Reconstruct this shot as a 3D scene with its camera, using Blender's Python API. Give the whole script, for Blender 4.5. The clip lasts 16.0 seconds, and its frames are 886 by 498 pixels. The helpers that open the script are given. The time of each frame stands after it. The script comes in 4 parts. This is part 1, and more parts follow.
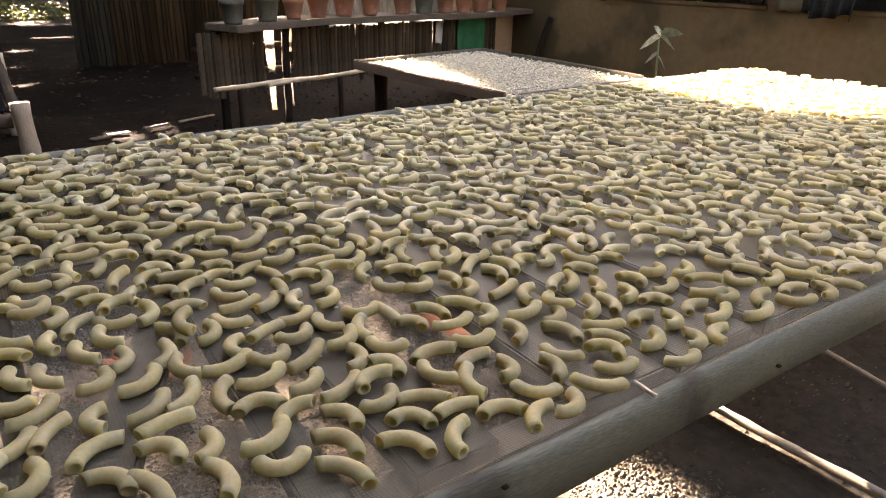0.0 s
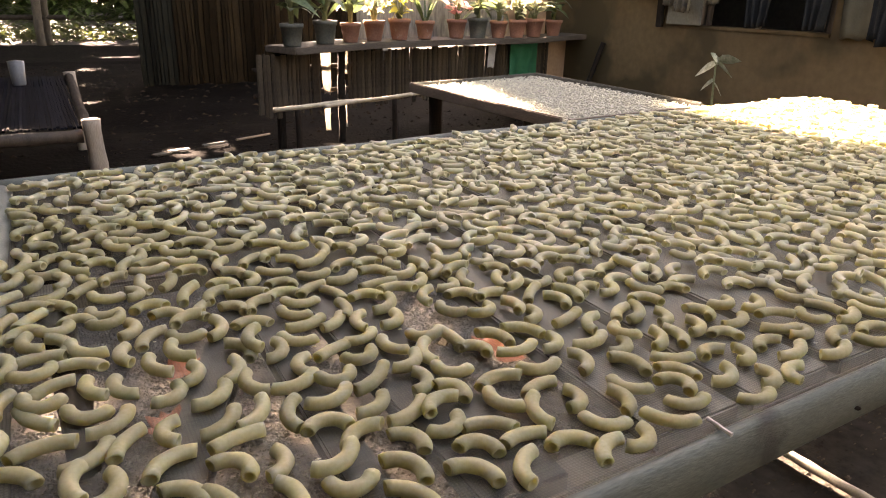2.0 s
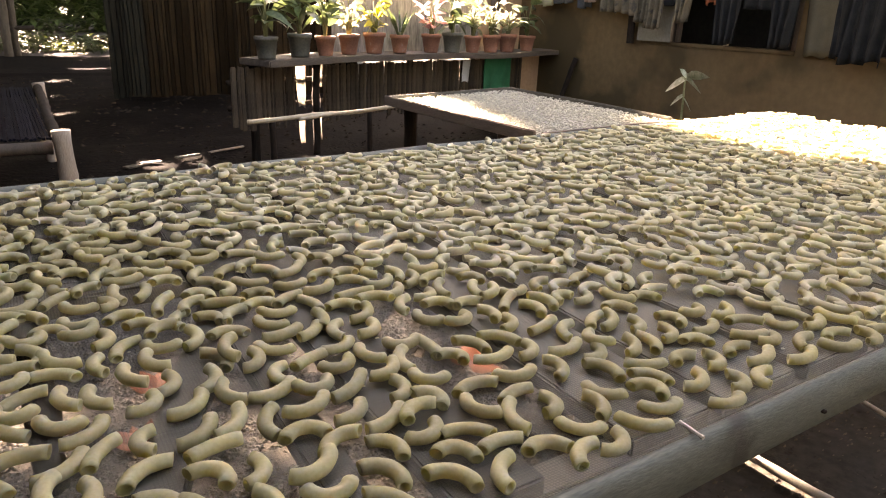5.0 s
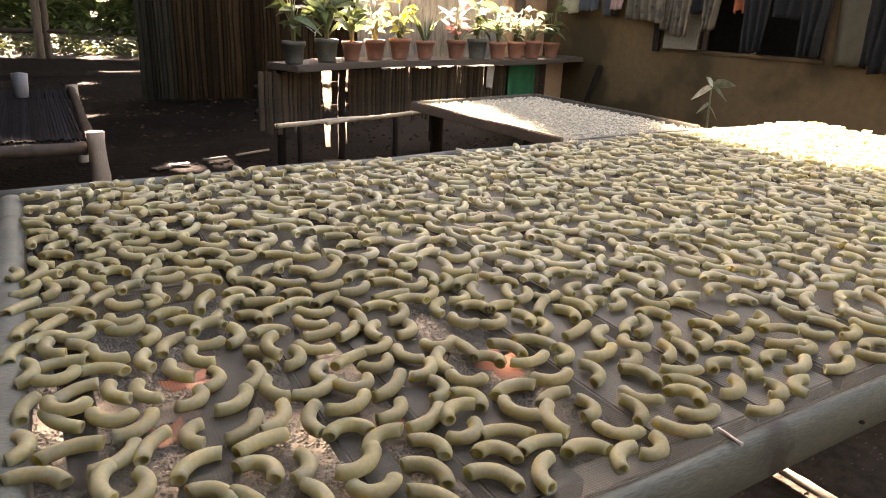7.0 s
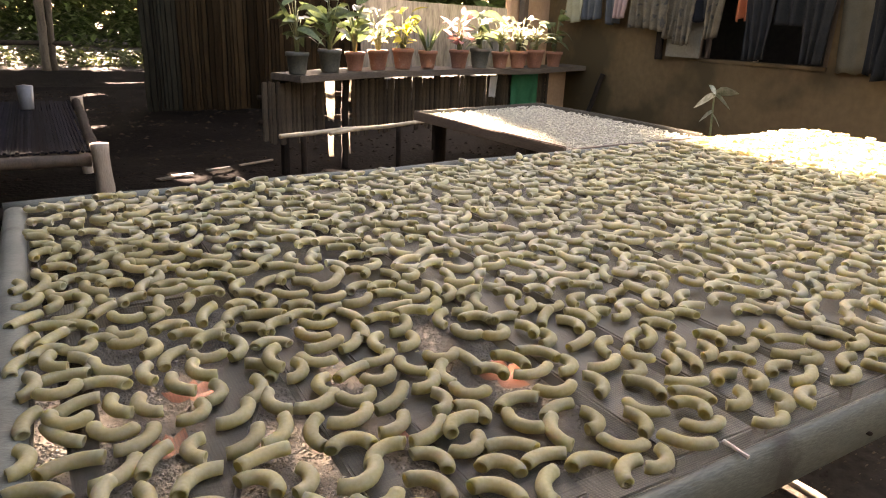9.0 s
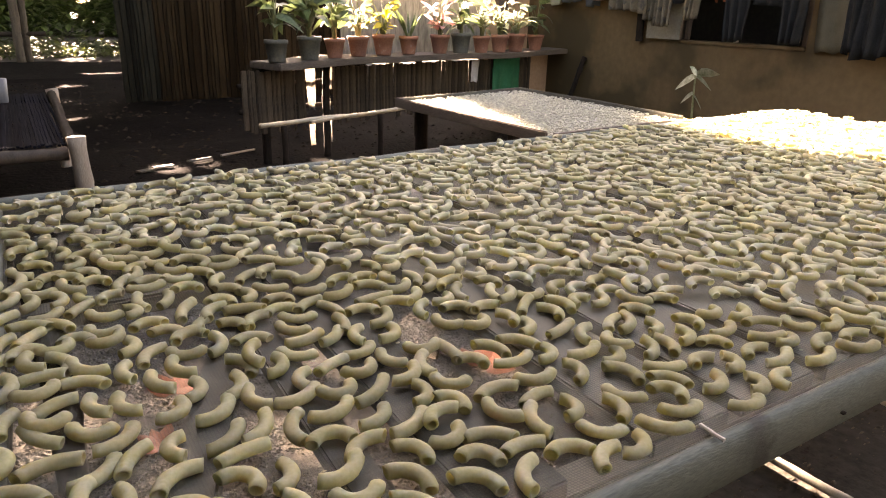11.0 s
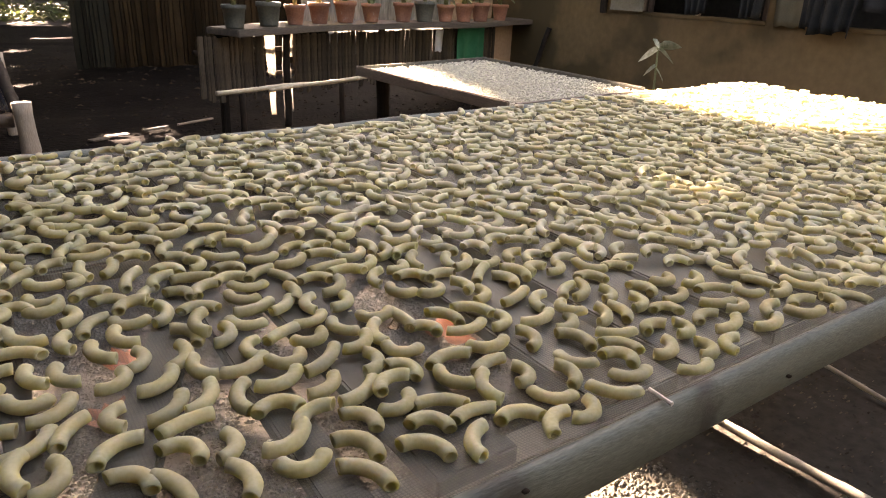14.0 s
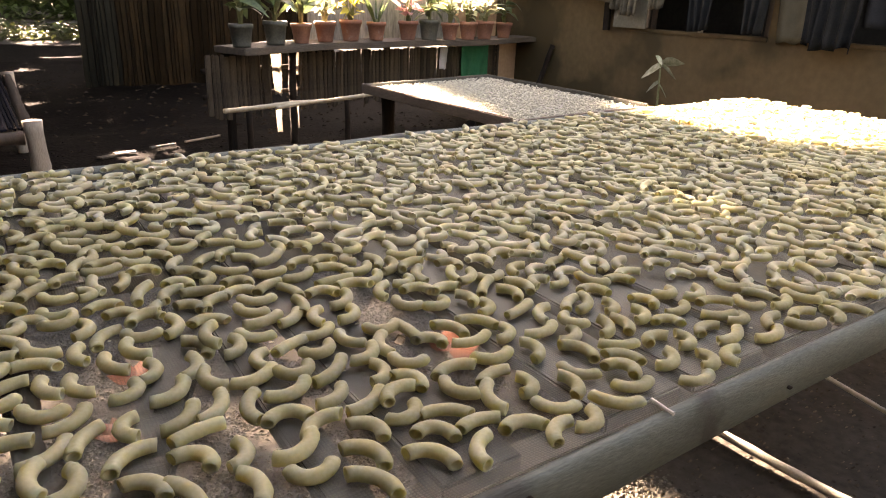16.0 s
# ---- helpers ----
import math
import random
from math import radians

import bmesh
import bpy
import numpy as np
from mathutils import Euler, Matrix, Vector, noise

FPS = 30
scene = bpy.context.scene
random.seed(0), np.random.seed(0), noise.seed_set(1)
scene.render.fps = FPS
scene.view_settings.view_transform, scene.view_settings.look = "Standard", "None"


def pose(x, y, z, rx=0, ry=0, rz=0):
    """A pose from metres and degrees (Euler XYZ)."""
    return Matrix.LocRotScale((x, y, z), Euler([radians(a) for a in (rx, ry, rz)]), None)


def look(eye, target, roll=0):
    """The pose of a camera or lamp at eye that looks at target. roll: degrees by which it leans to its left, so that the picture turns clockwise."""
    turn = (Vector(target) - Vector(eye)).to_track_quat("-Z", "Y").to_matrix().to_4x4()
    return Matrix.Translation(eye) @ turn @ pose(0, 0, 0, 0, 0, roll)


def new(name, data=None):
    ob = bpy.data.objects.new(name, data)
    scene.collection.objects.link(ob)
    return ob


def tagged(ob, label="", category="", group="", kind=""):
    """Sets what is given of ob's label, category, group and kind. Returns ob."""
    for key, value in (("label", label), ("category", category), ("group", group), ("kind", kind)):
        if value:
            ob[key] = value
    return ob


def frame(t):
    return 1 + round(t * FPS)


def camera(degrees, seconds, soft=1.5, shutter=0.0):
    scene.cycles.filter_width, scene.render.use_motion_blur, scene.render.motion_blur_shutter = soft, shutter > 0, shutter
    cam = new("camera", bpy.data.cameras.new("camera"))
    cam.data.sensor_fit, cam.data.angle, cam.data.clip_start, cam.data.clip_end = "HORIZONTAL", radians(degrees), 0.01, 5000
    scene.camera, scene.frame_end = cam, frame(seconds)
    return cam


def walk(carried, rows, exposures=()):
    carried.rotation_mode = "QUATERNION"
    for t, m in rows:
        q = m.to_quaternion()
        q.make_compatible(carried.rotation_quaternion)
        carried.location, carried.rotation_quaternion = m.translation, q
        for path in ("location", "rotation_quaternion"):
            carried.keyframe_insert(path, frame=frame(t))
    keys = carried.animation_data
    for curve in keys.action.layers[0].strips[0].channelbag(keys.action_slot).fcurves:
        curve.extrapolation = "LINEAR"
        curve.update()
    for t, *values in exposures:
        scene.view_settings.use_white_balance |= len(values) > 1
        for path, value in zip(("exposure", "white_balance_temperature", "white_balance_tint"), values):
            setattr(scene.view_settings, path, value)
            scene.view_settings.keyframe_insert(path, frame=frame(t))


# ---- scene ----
cam = camera(66.8, 16.0, soft=1.1)
PATH = [
    (0, (0.012, 0.015, 0.859), (1.073, 1.528, 0.096), 1.5),
    (0.5, (0.002, 0.013, 0.866), (1.009, 1.585, 0.151), 1.8),
    (1, (-0.001, 0.018, 0.861), (1.035, 1.567, 0.132), 1.9),
    (1.5, (-0.006, 0.032, 0.862), (0.984, 1.615, 0.145), 1.3),
    (2, (-0.006, 0.028, 0.861), (0.958, 1.632, 0.154), 1.8),
    (2.5, (-0.013, 0.02, 0.863), (0.955, 1.632, 0.181), 2.0),
    (3, (-0.008, 0.012, 0.861), (0.988, 1.605, 0.176), 2.1),
    (5.5, (-0.015, 0.027, 0.859), (1.019, 1.605, 0.197), 2.4),
    (6, (-0.032, 0.03, 0.859), (0.948, 1.645, 0.202), 2.7),
    (6.5, (-0.035, 0.026, 0.86), (0.926, 1.653, 0.204), 2.8),
    (7, (-0.033, 0.024, 0.86), (0.955, 1.635, 0.206), 2.8),
    (7.5, (-0.033, 0.026, 0.86), (0.945, 1.648, 0.216), 2.8),
    (8, (-0.032, 0.026, 0.861), (0.955, 1.646, 0.228), 2.7),
    (8.5, (-0.031, 0.026, 0.861), (0.95, 1.651, 0.232), 2.5),
    (11, (-0.023, 0.023, 0.867), (0.987, 1.614, 0.198), 1.6),
    (11.5, (-0.018, 0.022, 0.863), (1.011, 1.588, 0.164), 1.9),
    (12, (-0.016, 0.022, 0.86), (1.02, 1.574, 0.141), 2.3),
    (12.5, (-0.015, 0.022, 0.861), (1.032, 1.573, 0.155), 2.4),
    (13, (-0.015, 0.022, 0.861), (1.037, 1.57, 0.158), 2.3),
    (13.5, (-0.012, 0.023, 0.858), (1.06, 1.547, 0.132), 2.7),
    (14, (-0.008, 0.023, 0.858), (1.074, 1.533, 0.117), 2.7),
    (14.5, (-0.01, 0.018, 0.859), (1.062, 1.534, 0.115), 3.0),
    (15, (-0.012, 0.009, 0.86), (1.072, 1.528, 0.141), 3.0),
    (15.5, (-0.015, 0.01, 0.86), (1.073, 1.526, 0.142), 2.8),
    (16, (-0.016, 0.012, 0.861), (1.063, 1.546, 0.163), 2.4),
]
walk(cam, [(t, look(eye, target, roll)) for t, eye, target, roll in PATH], [(0, 5.47, 10000, 30), (16, 5.47, 10000, 30)])

# ---- sky, sun, exposure ----
SUN = Vector((-0.03, 0.905, 0.424)).normalized()
world = bpy.data.worlds.new("sky")
scene.world = world
world.use_nodes = True
_n = world.node_tree.nodes
_sky = _n.new("ShaderNodeTexSky")
_sky.sky_type, _sky.sun_disc = "NISHITA", False
_sky.sun_elevation = math.asin(SUN.z)
_sky.sun_rotation = math.atan2(SUN.x, SUN.y)
_sky.dust_density = 2.0
world.node_tree.links.new(_sky.outputs[0], _n["Background"].inputs[0])
_n["Background"].inputs[1].default_value = 0.029
sun = new("sun", bpy.data.lights.new("sun", "SUN"))
sun.data.energy, sun.data.angle, sun.data.color = 5.0, radians(0.5), (1.0, 0.975, 0.945)
sun.matrix_world = look(SUN * 30, (0, 0, 0))


# ---- materials ----
def mat(name, c1, c2, scale=8.0, rough=0.8, bump=0.2, fine=60.0, stretch=(1, 1, 1), metal=0.0, island=0.0, rand=0.0, spots=None, sss=0.0, trans=0.0, bumpdist=0.004, spec=0.5):
    """Two-scale mottled surface; spots: (colour, scale, threshold) stains; island/rand: brightness spread by piece."""
    m = bpy.data.materials.new(name)
    m.use_nodes = True
    nt = m.node_tree
    N, L = nt.nodes, nt.links
    b = N["Principled BSDF"]
    tc, mp = N.new("ShaderNodeTexCoord"), N.new("ShaderNodeMapping")
    mp.inputs["Scale"].default_value = stretch
    L.new(tc.outputs["Object"], mp.inputs[0])
    big, small = N.new("ShaderNodeTexNoise"), N.new("ShaderNodeTexNoise")
    big.inputs["Scale"].default_value, small.inputs["Scale"].default_value = scale, fine
    big.inputs["Detail"].default_value, small.inputs["Detail"].default_value = 4, 5
    for t in (big, small):
        L.new(mp.outputs[0], t.inputs["Vector"])
    mixf = N.new("ShaderNodeMath")
    mixf.operation = "MULTIPLY_ADD"
    L.new(small.outputs[0], mixf.inputs[0])
    mixf.inputs[1].default_value = 0.6
    off = N.new("ShaderNodeMath")
    off.operation = "MULTIPLY"
    L.new(big.outputs[0], off.inputs[0])
    off.inputs[1].default_value = 0.6
    L.new(off.outputs[0], mixf.inputs[2])
    ramp = N.new("ShaderNodeValToRGB")
    ramp.color_ramp.elements[0].position, ramp.color_ramp.elements[1].position = 0.38, 0.82
    ramp.color_ramp.elements[0].color, ramp.color_ramp.elements[1].color = (*c1, 1), (*c2, 1)
    L.new(mixf.outputs[0], ramp.inputs[0])
    col = ramp.outputs[0]
    if spots:
        sn, sr, sm = N.new("ShaderNodeTexNoise"), N.new("ShaderNodeValToRGB"), N.new("ShaderNodeMixRGB")
        sn.inputs["Scale"].default_value, sn.inputs["Detail"].default_value = spots[1], 6
        L.new(tc.outputs["Object"], sn.inputs["Vector"])
        sr.color_ramp.elements[0].position, sr.color_ramp.elements[1].position = spots[2], spots[2] + 0.08
        L.new(sn.outputs[0], sr.inputs[0])
        L.new(sr.outputs[0], sm.inputs[0])
        L.new(col, sm.inputs[1])
        sm.inputs[2].default_value = (*spots[0], 1)
        col = sm.outputs[0]
    if island or rand:
        src = N.new("ShaderNodeNewGeometry").outputs["Random Per Island"] if island else N.new("ShaderNodeObjectInfo").outputs["Random"]
        hs, mr = N.new("ShaderNodeHueSaturation"), N.new("ShaderNodeMapRange")
        L.new(src, mr.inputs[0])
        mr.inputs[3].default_value, mr.inputs[4].default_value = 1 - (island or rand), 1 + (island or rand)
        L.new(mr.outputs[0], hs.inputs["Value"])
        L.new(col, hs.inputs["Color"])
        col = hs.outputs[0]
    L.new(col, b.inputs["Base Color"])
    b.inputs["Roughness"].default_value, b.inputs["Metallic"].default_value = rough, metal
    b.inputs["Specular IOR Level"].default_value = spec
    bp = N.new("ShaderNodeBump")
    bp.inputs["Strength"].default_value, bp.inputs["Distance"].default_value = bump, bumpdist
    L.new(mixf.outputs[0], bp.inputs["Height"])
    L.new(bp.outputs[0], b.inputs["Normal"])
    if sss:
        b.inputs["Subsurface Weight"].default_value, b.inputs["Subsurface Radius"].default_value, b.inputs["Subsurface Scale"].default_value = sss, (1.0, 0.8, 0.45), 0.013
    if trans:
        tr, mx = N.new("ShaderNodeBsdfTranslucent"), N.new("ShaderNodeMixShader")
        L.new(col, tr.inputs[0])
        mx.inputs[0].default_value = trans
        L.new(b.outputs[0], mx.inputs[1])
        L.new(tr.outputs[0], mx.inputs[2])
        L.new(mx.outputs[0], N["Material Output"].inputs[0])
    return m


def gauze_mat():
    """Woven fly mesh: threads of a grey-green yarn with open holes, seen as a fine veil."""
    m = mat("gauze", (0.11, 0.105, 0.077), (0.18, 0.171, 0.126), 9, 0.65, 0.15, 300)
    nt = m.node_tree
    N, L = nt.nodes, nt.links
    tc = N.new("ShaderNodeTexCoord")
    waves = []
    for d in ("X", "Y"):
        w = N.new("ShaderNodeTexWave")
        w.bands_direction = d
        w.inputs["Scale"].default_value, w.inputs["Distortion"].default_value, w.inputs["Detail Scale"].default_value = 110, 0.6, 0.4
        L.new(tc.outputs["Object"], w.inputs["Vector"])
        waves.append(w)
    mx = N.new("ShaderNodeMath")
    mx.operation = "MAXIMUM"
    L.new(waves[0].outputs["Fac"], mx.inputs[0])
    L.new(waves[1].outputs["Fac"], mx.inputs[1])
    mr = N.new("ShaderNodeMapRange")
    mr.inputs[1].default_value, mr.inputs[2].default_value, mr.inputs[3].default_value, mr.inputs[4].default_value = 0.5, 1.0, 0.24, 0.55
    L.new(mx.outputs[0], mr.inputs[0])
    tp, mix = N.new("ShaderNodeBsdfTransparent"), N.new("ShaderNodeMixShader")
    L.new(mr.outputs[0], mix.inputs[0])
    L.new(tp.outputs[0], mix.inputs[1])
    L.new(N["Principled BSDF"].outputs[0], mix.inputs[2])
    L.new(mix.outputs[0], N["Material Output"].inputs[0])
    return m


M = dict(
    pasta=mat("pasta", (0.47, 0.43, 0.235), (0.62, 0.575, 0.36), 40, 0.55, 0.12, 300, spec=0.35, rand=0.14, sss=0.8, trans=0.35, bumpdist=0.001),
    # paler copy of pasta: the far table's stronger light is in its colour
    pasta_lit=mat("pasta_lit", (0.58, 0.535, 0.335), (0.74, 0.695, 0.48), 40, 0.48, 0.12, 300, island=0.16, sss=0.8, trans=0.35, bumpdist=0.001),
    chips=mat("chips", (0.46, 0.445, 0.335), (0.72, 0.7, 0.545), 40, 0.5, 0.15, 200, island=0.2),
    soil=mat("soil", (0.05, 0.044, 0.036), (0.115, 0.103, 0.085), 2.2, 0.95, 0.9, 38, spots=((0.05, 0.04, 0.028), 55, 0.64), bumpdist=0.02, spec=0.12),
    gravel=mat("gravel", (0.065, 0.061, 0.05), (0.15, 0.142, 0.12), 30, 0.9, 0.4, 160, island=0.4, spec=0.2),
    litter=mat("litter", (0.06, 0.048, 0.033), (0.2, 0.165, 0.118), 20, 0.9, 0.3, 100, island=0.5, spec=0.12),
    # earth tone darkened for the yard's shade, with paler specks
    shade_earth=mat("shade_earth", (0.0024, 0.0018, 0.0013), (0.009, 0.0066, 0.0046), 2.5, 0.95, 0.9, 40, spots=((0.024, 0.018, 0.013), 30, 0.68), bumpdist=0.015, spec=0.03),
    # shaded copy of litter for the yard
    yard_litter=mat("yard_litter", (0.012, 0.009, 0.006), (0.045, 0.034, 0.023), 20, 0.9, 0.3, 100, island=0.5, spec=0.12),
    dry_leaf=mat("dry_leaf", (0.27, 0.068, 0.022), (0.38, 0.115, 0.043), 30, 0.7, 0.4, 140, rand=0.2, trans=0.25),
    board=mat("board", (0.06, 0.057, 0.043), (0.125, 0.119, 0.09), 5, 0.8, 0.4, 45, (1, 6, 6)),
    rail_cloth=mat("rail_cloth", (0.105, 0.122, 0.098), (0.215, 0.235, 0.19), 5, 0.75, 0.5, 110, (1, 5, 5), spots=((0.085, 0.085, 0.068), 9, 0.6)),
    slat=mat("slat", (0.24, 0.22, 0.165), (0.38, 0.35, 0.268), 6, 0.85, 0.4, 60, (5, 1, 5)),
    bamboo=mat("bamboo", (0.30, 0.24, 0.15), (0.55, 0.46, 0.31), 6, 0.6, 0.3, 70, (6, 6, 1), rand=0.2),
    bamboo_pale=mat("bamboo_pale", (0.6, 0.54, 0.42), (0.84, 0.78, 0.66), 6, 0.5, 0.3, 70, (6, 6, 1)),
    wood_pale=mat("wood_pale", (0.26, 0.2, 0.14), (0.52, 0.43, 0.32), 5, 0.8, 0.5, 60, (6, 6, 1)),
    wood_dark=mat("wood_dark", (0.012, 0.009, 0.0065), (0.042, 0.031, 0.022), 4, 0.85, 0.5, 50, (6, 6, 1), rand=0.35, spec=0.12),
    fence=mat("fence", (0.032, 0.024, 0.016), (0.11, 0.083, 0.055), 5, 0.85, 0.5, 55, (6, 6, 1), rand=0.4, spec=0.2),
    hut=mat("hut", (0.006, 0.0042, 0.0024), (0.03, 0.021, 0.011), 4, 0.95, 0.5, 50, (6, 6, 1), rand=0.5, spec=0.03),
    # greyer copy that puts a sky reflection into the left strips
    hut_reflect=mat("hut_reflect", (0.006, 0.006, 0.004), (0.026, 0.025, 0.018), 4, 0.95, 0.5, 50, (6, 6, 1), rand=0.4, spec=0.03),
    shelf=mat("shelf", (0.055, 0.042, 0.03), (0.15, 0.118, 0.085), 5, 0.8, 0.4, 60, (1, 7, 7)),
    terracotta=mat("terracotta", (0.2, 0.085, 0.052), (0.34, 0.155, 0.098), 14, 0.85, 0.25, 90, rand=0.25, spots=((0.34, 0.25, 0.19), 24, 0.64)),
    pot_grey=mat("pot_grey", (0.05, 0.055, 0.045), (0.13, 0.13, 0.10), 14, 0.7, 0.2, 90, rand=0.2),
    wood_leaf=mat("wood_leaf", (0.05, 0.085, 0.02), (0.12, 0.175, 0.05), 8, 0.55, 0.2, 60, island=0.4, trans=0.25),
    leaf=mat("leaf", (0.04, 0.068, 0.022), (0.13, 0.17, 0.07), 20, 0.3, 0.2, 80, island=0.45, trans=0.25),
    leaf_pale=mat("leaf_pale", (0.13, 0.17, 0.08), (0.5, 0.5, 0.36), 25, 0.35, 0.2, 80, island=0.4, trans=0.25),
    leaf_yellow=mat("leaf_yellow", (0.28, 0.28, 0.05), (0.55, 0.48, 0.1), 25, 0.5, 0.2, 80, island=0.25, trans=0.4),
    leaf_pink=mat("leaf_pink", (0.5, 0.22, 0.2), (0.72, 0.45, 0.4), 25, 0.5, 0.2, 80, island=0.25, trans=0.4),
    stem=mat("stem", (0.1, 0.12, 0.04), (0.2, 0.2, 0.09), 20, 0.7, 0.2, 80),
    plaster=mat("plaster", (0.1, 0.067, 0.032), (0.158, 0.107, 0.053), 1.6, 0.9, 0.3, 22, spots=((0.07, 0.05, 0.024), 1.4, 0.5), spec=0.2),
    panel_brown=mat("panel_brown", (0.36, 0.215, 0.12), (0.5, 0.33, 0.2), 2.5, 0.75, 0.2, 40),
    white_board=mat("white_board", (0.4, 0.36, 0.3), (0.6, 0.55, 0.47), 4, 0.8, 0.2, 50),
    card=mat("card", (0.15, 0.14, 0.1), (0.24, 0.225, 0.165), 6, 0.85, 0.1, 80),
    frame_wood=mat("frame_wood", (0.05, 0.035, 0.025), (0.12, 0.09, 0.06), 6, 0.7, 0.3, 60, (6, 6, 1)),
    # dark room tone; the added blockers share it so they bounce little
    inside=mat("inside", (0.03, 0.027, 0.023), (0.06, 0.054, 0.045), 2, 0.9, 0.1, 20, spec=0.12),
    cloth_cream=mat("cloth_cream", (0.28, 0.26, 0.15), (0.42, 0.39, 0.25), 10, 0.9, 0.2, 200),
    cloth_blue=mat("cloth_blue", (0.045, 0.052, 0.055), (0.1, 0.11, 0.11), 10, 0.9, 0.2, 200, spec=0.12),
    cloth_pink=mat("cloth_pink", (0.3, 0.19, 0.16), (0.42, 0.3, 0.26), 10, 0.9, 0.2, 200),
    cloth_grey=mat("cloth_grey", (0.075, 0.062, 0.04), (0.175, 0.148, 0.1), 14, 0.9, 0.2, 200, spots=((0.06, 0.055, 0.045), 18, 0.56), spec=0.12),
    cloth_dark=mat("cloth_dark", (0.01, 0.011, 0.012), (0.028, 0.03, 0.031), 10, 0.9, 0.2, 200, spec=0.12),
    cloth_navy=mat("cloth_navy", (0.012, 0.013, 0.0125), (0.03, 0.031, 0.029), 10, 0.9, 0.2, 200, spec=0.05),
    cloth_tan=mat("cloth_tan", (0.075, 0.066, 0.042), (0.125, 0.11, 0.072), 8, 0.9, 0.2, 200, spec=0.1),
    cloth_orange=mat("cloth_orange", (0.26, 0.07, 0.03), (0.4, 0.13, 0.06), 10, 0.9, 0.2, 200, spec=0.12),
    cloth_green=mat("cloth_green", (0.01, 0.11, 0.05), (0.03, 0.2, 0.1), 10, 0.8, 0.2, 200, spec=0.12),
    cloth_white=mat("cloth_white", (0.5, 0.48, 0.44), (0.72, 0.7, 0.65), 10, 0.9, 0.2, 200),
    sheet_thin=mat("sheet_thin", (0.12, 0.115, 0.1), (0.4, 0.385, 0.34), 5.5, 0.6, 0.3, 18, (5, 5, 1), trans=0.2),
    strip_thin=mat("strip_thin", (0.22, 0.2, 0.17), (0.5, 0.47, 0.42), 12, 0.9, 0.3, 150, trans=0.6),
    crown_leaf=mat("crown_leaf", (0.025, 0.055, 0.015), (0.06, 0.1, 0.03), 12, 0.5, 0.2, 60, island=0.3, trans=0.06),
    plastic=mat("plastic", (0.13, 0.135, 0.13), (0.2, 0.2, 0.19), 10, 0.4, 0.05, 100),
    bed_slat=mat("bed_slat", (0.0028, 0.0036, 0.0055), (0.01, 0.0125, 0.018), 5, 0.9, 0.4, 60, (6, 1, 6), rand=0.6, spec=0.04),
    grass=mat("grass", (0.025, 0.04, 0.01), (0.08, 0.095, 0.03), 3, 0.6, 0.2, 30, island=0.4, trans=0.35),
    tray_side=mat("tray_side", (0.11, 0.085, 0.06), (0.22, 0.175, 0.13), 5, 0.8, 0.4, 60, (1, 6, 6)),
    tin=mat("tin", (0.2, 0.19, 0.18), (0.34, 0.32, 0.3), 3, 0.55, 0.3, 40, metal=0.5),
)
M["gauze"] = gauze_mat()


# ---- mesh helpers ----
def put_faces(bm, verts, faces):
    vs = [bm.verts.new(v) for v in verts]
    for f in faces:
        try:
            bm.faces.new([vs[i] for i in f])
        except ValueError:
            pass
    return vs


def finish(bm, name, material, smooth=False):
    me = bpy.data.meshes.new(name)
    bmesh.ops.recalc_face_normals(bm, faces=bm.faces)
    for f in bm.faces:
        f.smooth = smooth
    bm.to_mesh(me)
    bm.free()
    me.materials.append(M[material])
    return me


def part(name, bm, material, parent=None, label="", smooth=False, m=None):
    """Links a bmesh (or mesh) as one object under a thing or part."""
    me = finish(bm, name, material, smooth) if isinstance(bm, bmesh.types.BMesh) else bm
    ob = new(name, me)
    ob.parent = parent
    if m is not None:
        ob.matrix_basis = m
    return tagged(ob, label)


def thing(name, label, category, group="", kind="", m=None):
    ob = tagged(new(name), label, category, group, kind)
    if m is not None:
        ob.matrix_basis = m
    return ob


def box(x0, x1, y0, y1, z0, z1, bevel=0.004, wobble=0.0, cuts=0, axis=0, seed=0, bm=None):
    """A bevelled board; wobble bends its edges a little along its length."""
    own = bmesh.new()
    bmesh.ops.create_cube(own, size=1)
    bmesh.ops.scale(own, vec=(x1 - x0, y1 - y0, z1 - z0), verts=own.verts)
    bmesh.ops.translate(own, vec=((x0 + x1) / 2, (y0 + y1) / 2, (z0 + z1) / 2), verts=own.verts)
    if cuts:
        es = [e for e in own.edges if abs((e.verts[0].co - e.verts[1].co)[axis]) > 1e-5 and abs((e.verts[0].co - e.verts[1].co).normalized()[axis]) > 0.99]
        bmesh.ops.subdivide_edges(own, edges=es, cuts=cuts)
    if bevel:
        sharp = [e for e in own.edges if len(e.link_faces) == 2 and e.calc_face_angle(0) > 0.5]
        bmesh.ops.bevel(own, geom=sharp, offset=bevel, segments=2, affect="EDGES")
    if wobble:
        for v in own.verts:
            d = noise.noise_vector(v.co * 3.1 + Vector((seed, seed * 0.7, 0))) * wobble
            d[axis] = 0
            v.co += d
    if bm is None:
        return own
    me = bpy.data.meshes.new("tmp")
    own.to_mesh(me)
    own.free()
    bm.from_mesh(me)
    bpy.data.meshes.remove(me)
    return bm


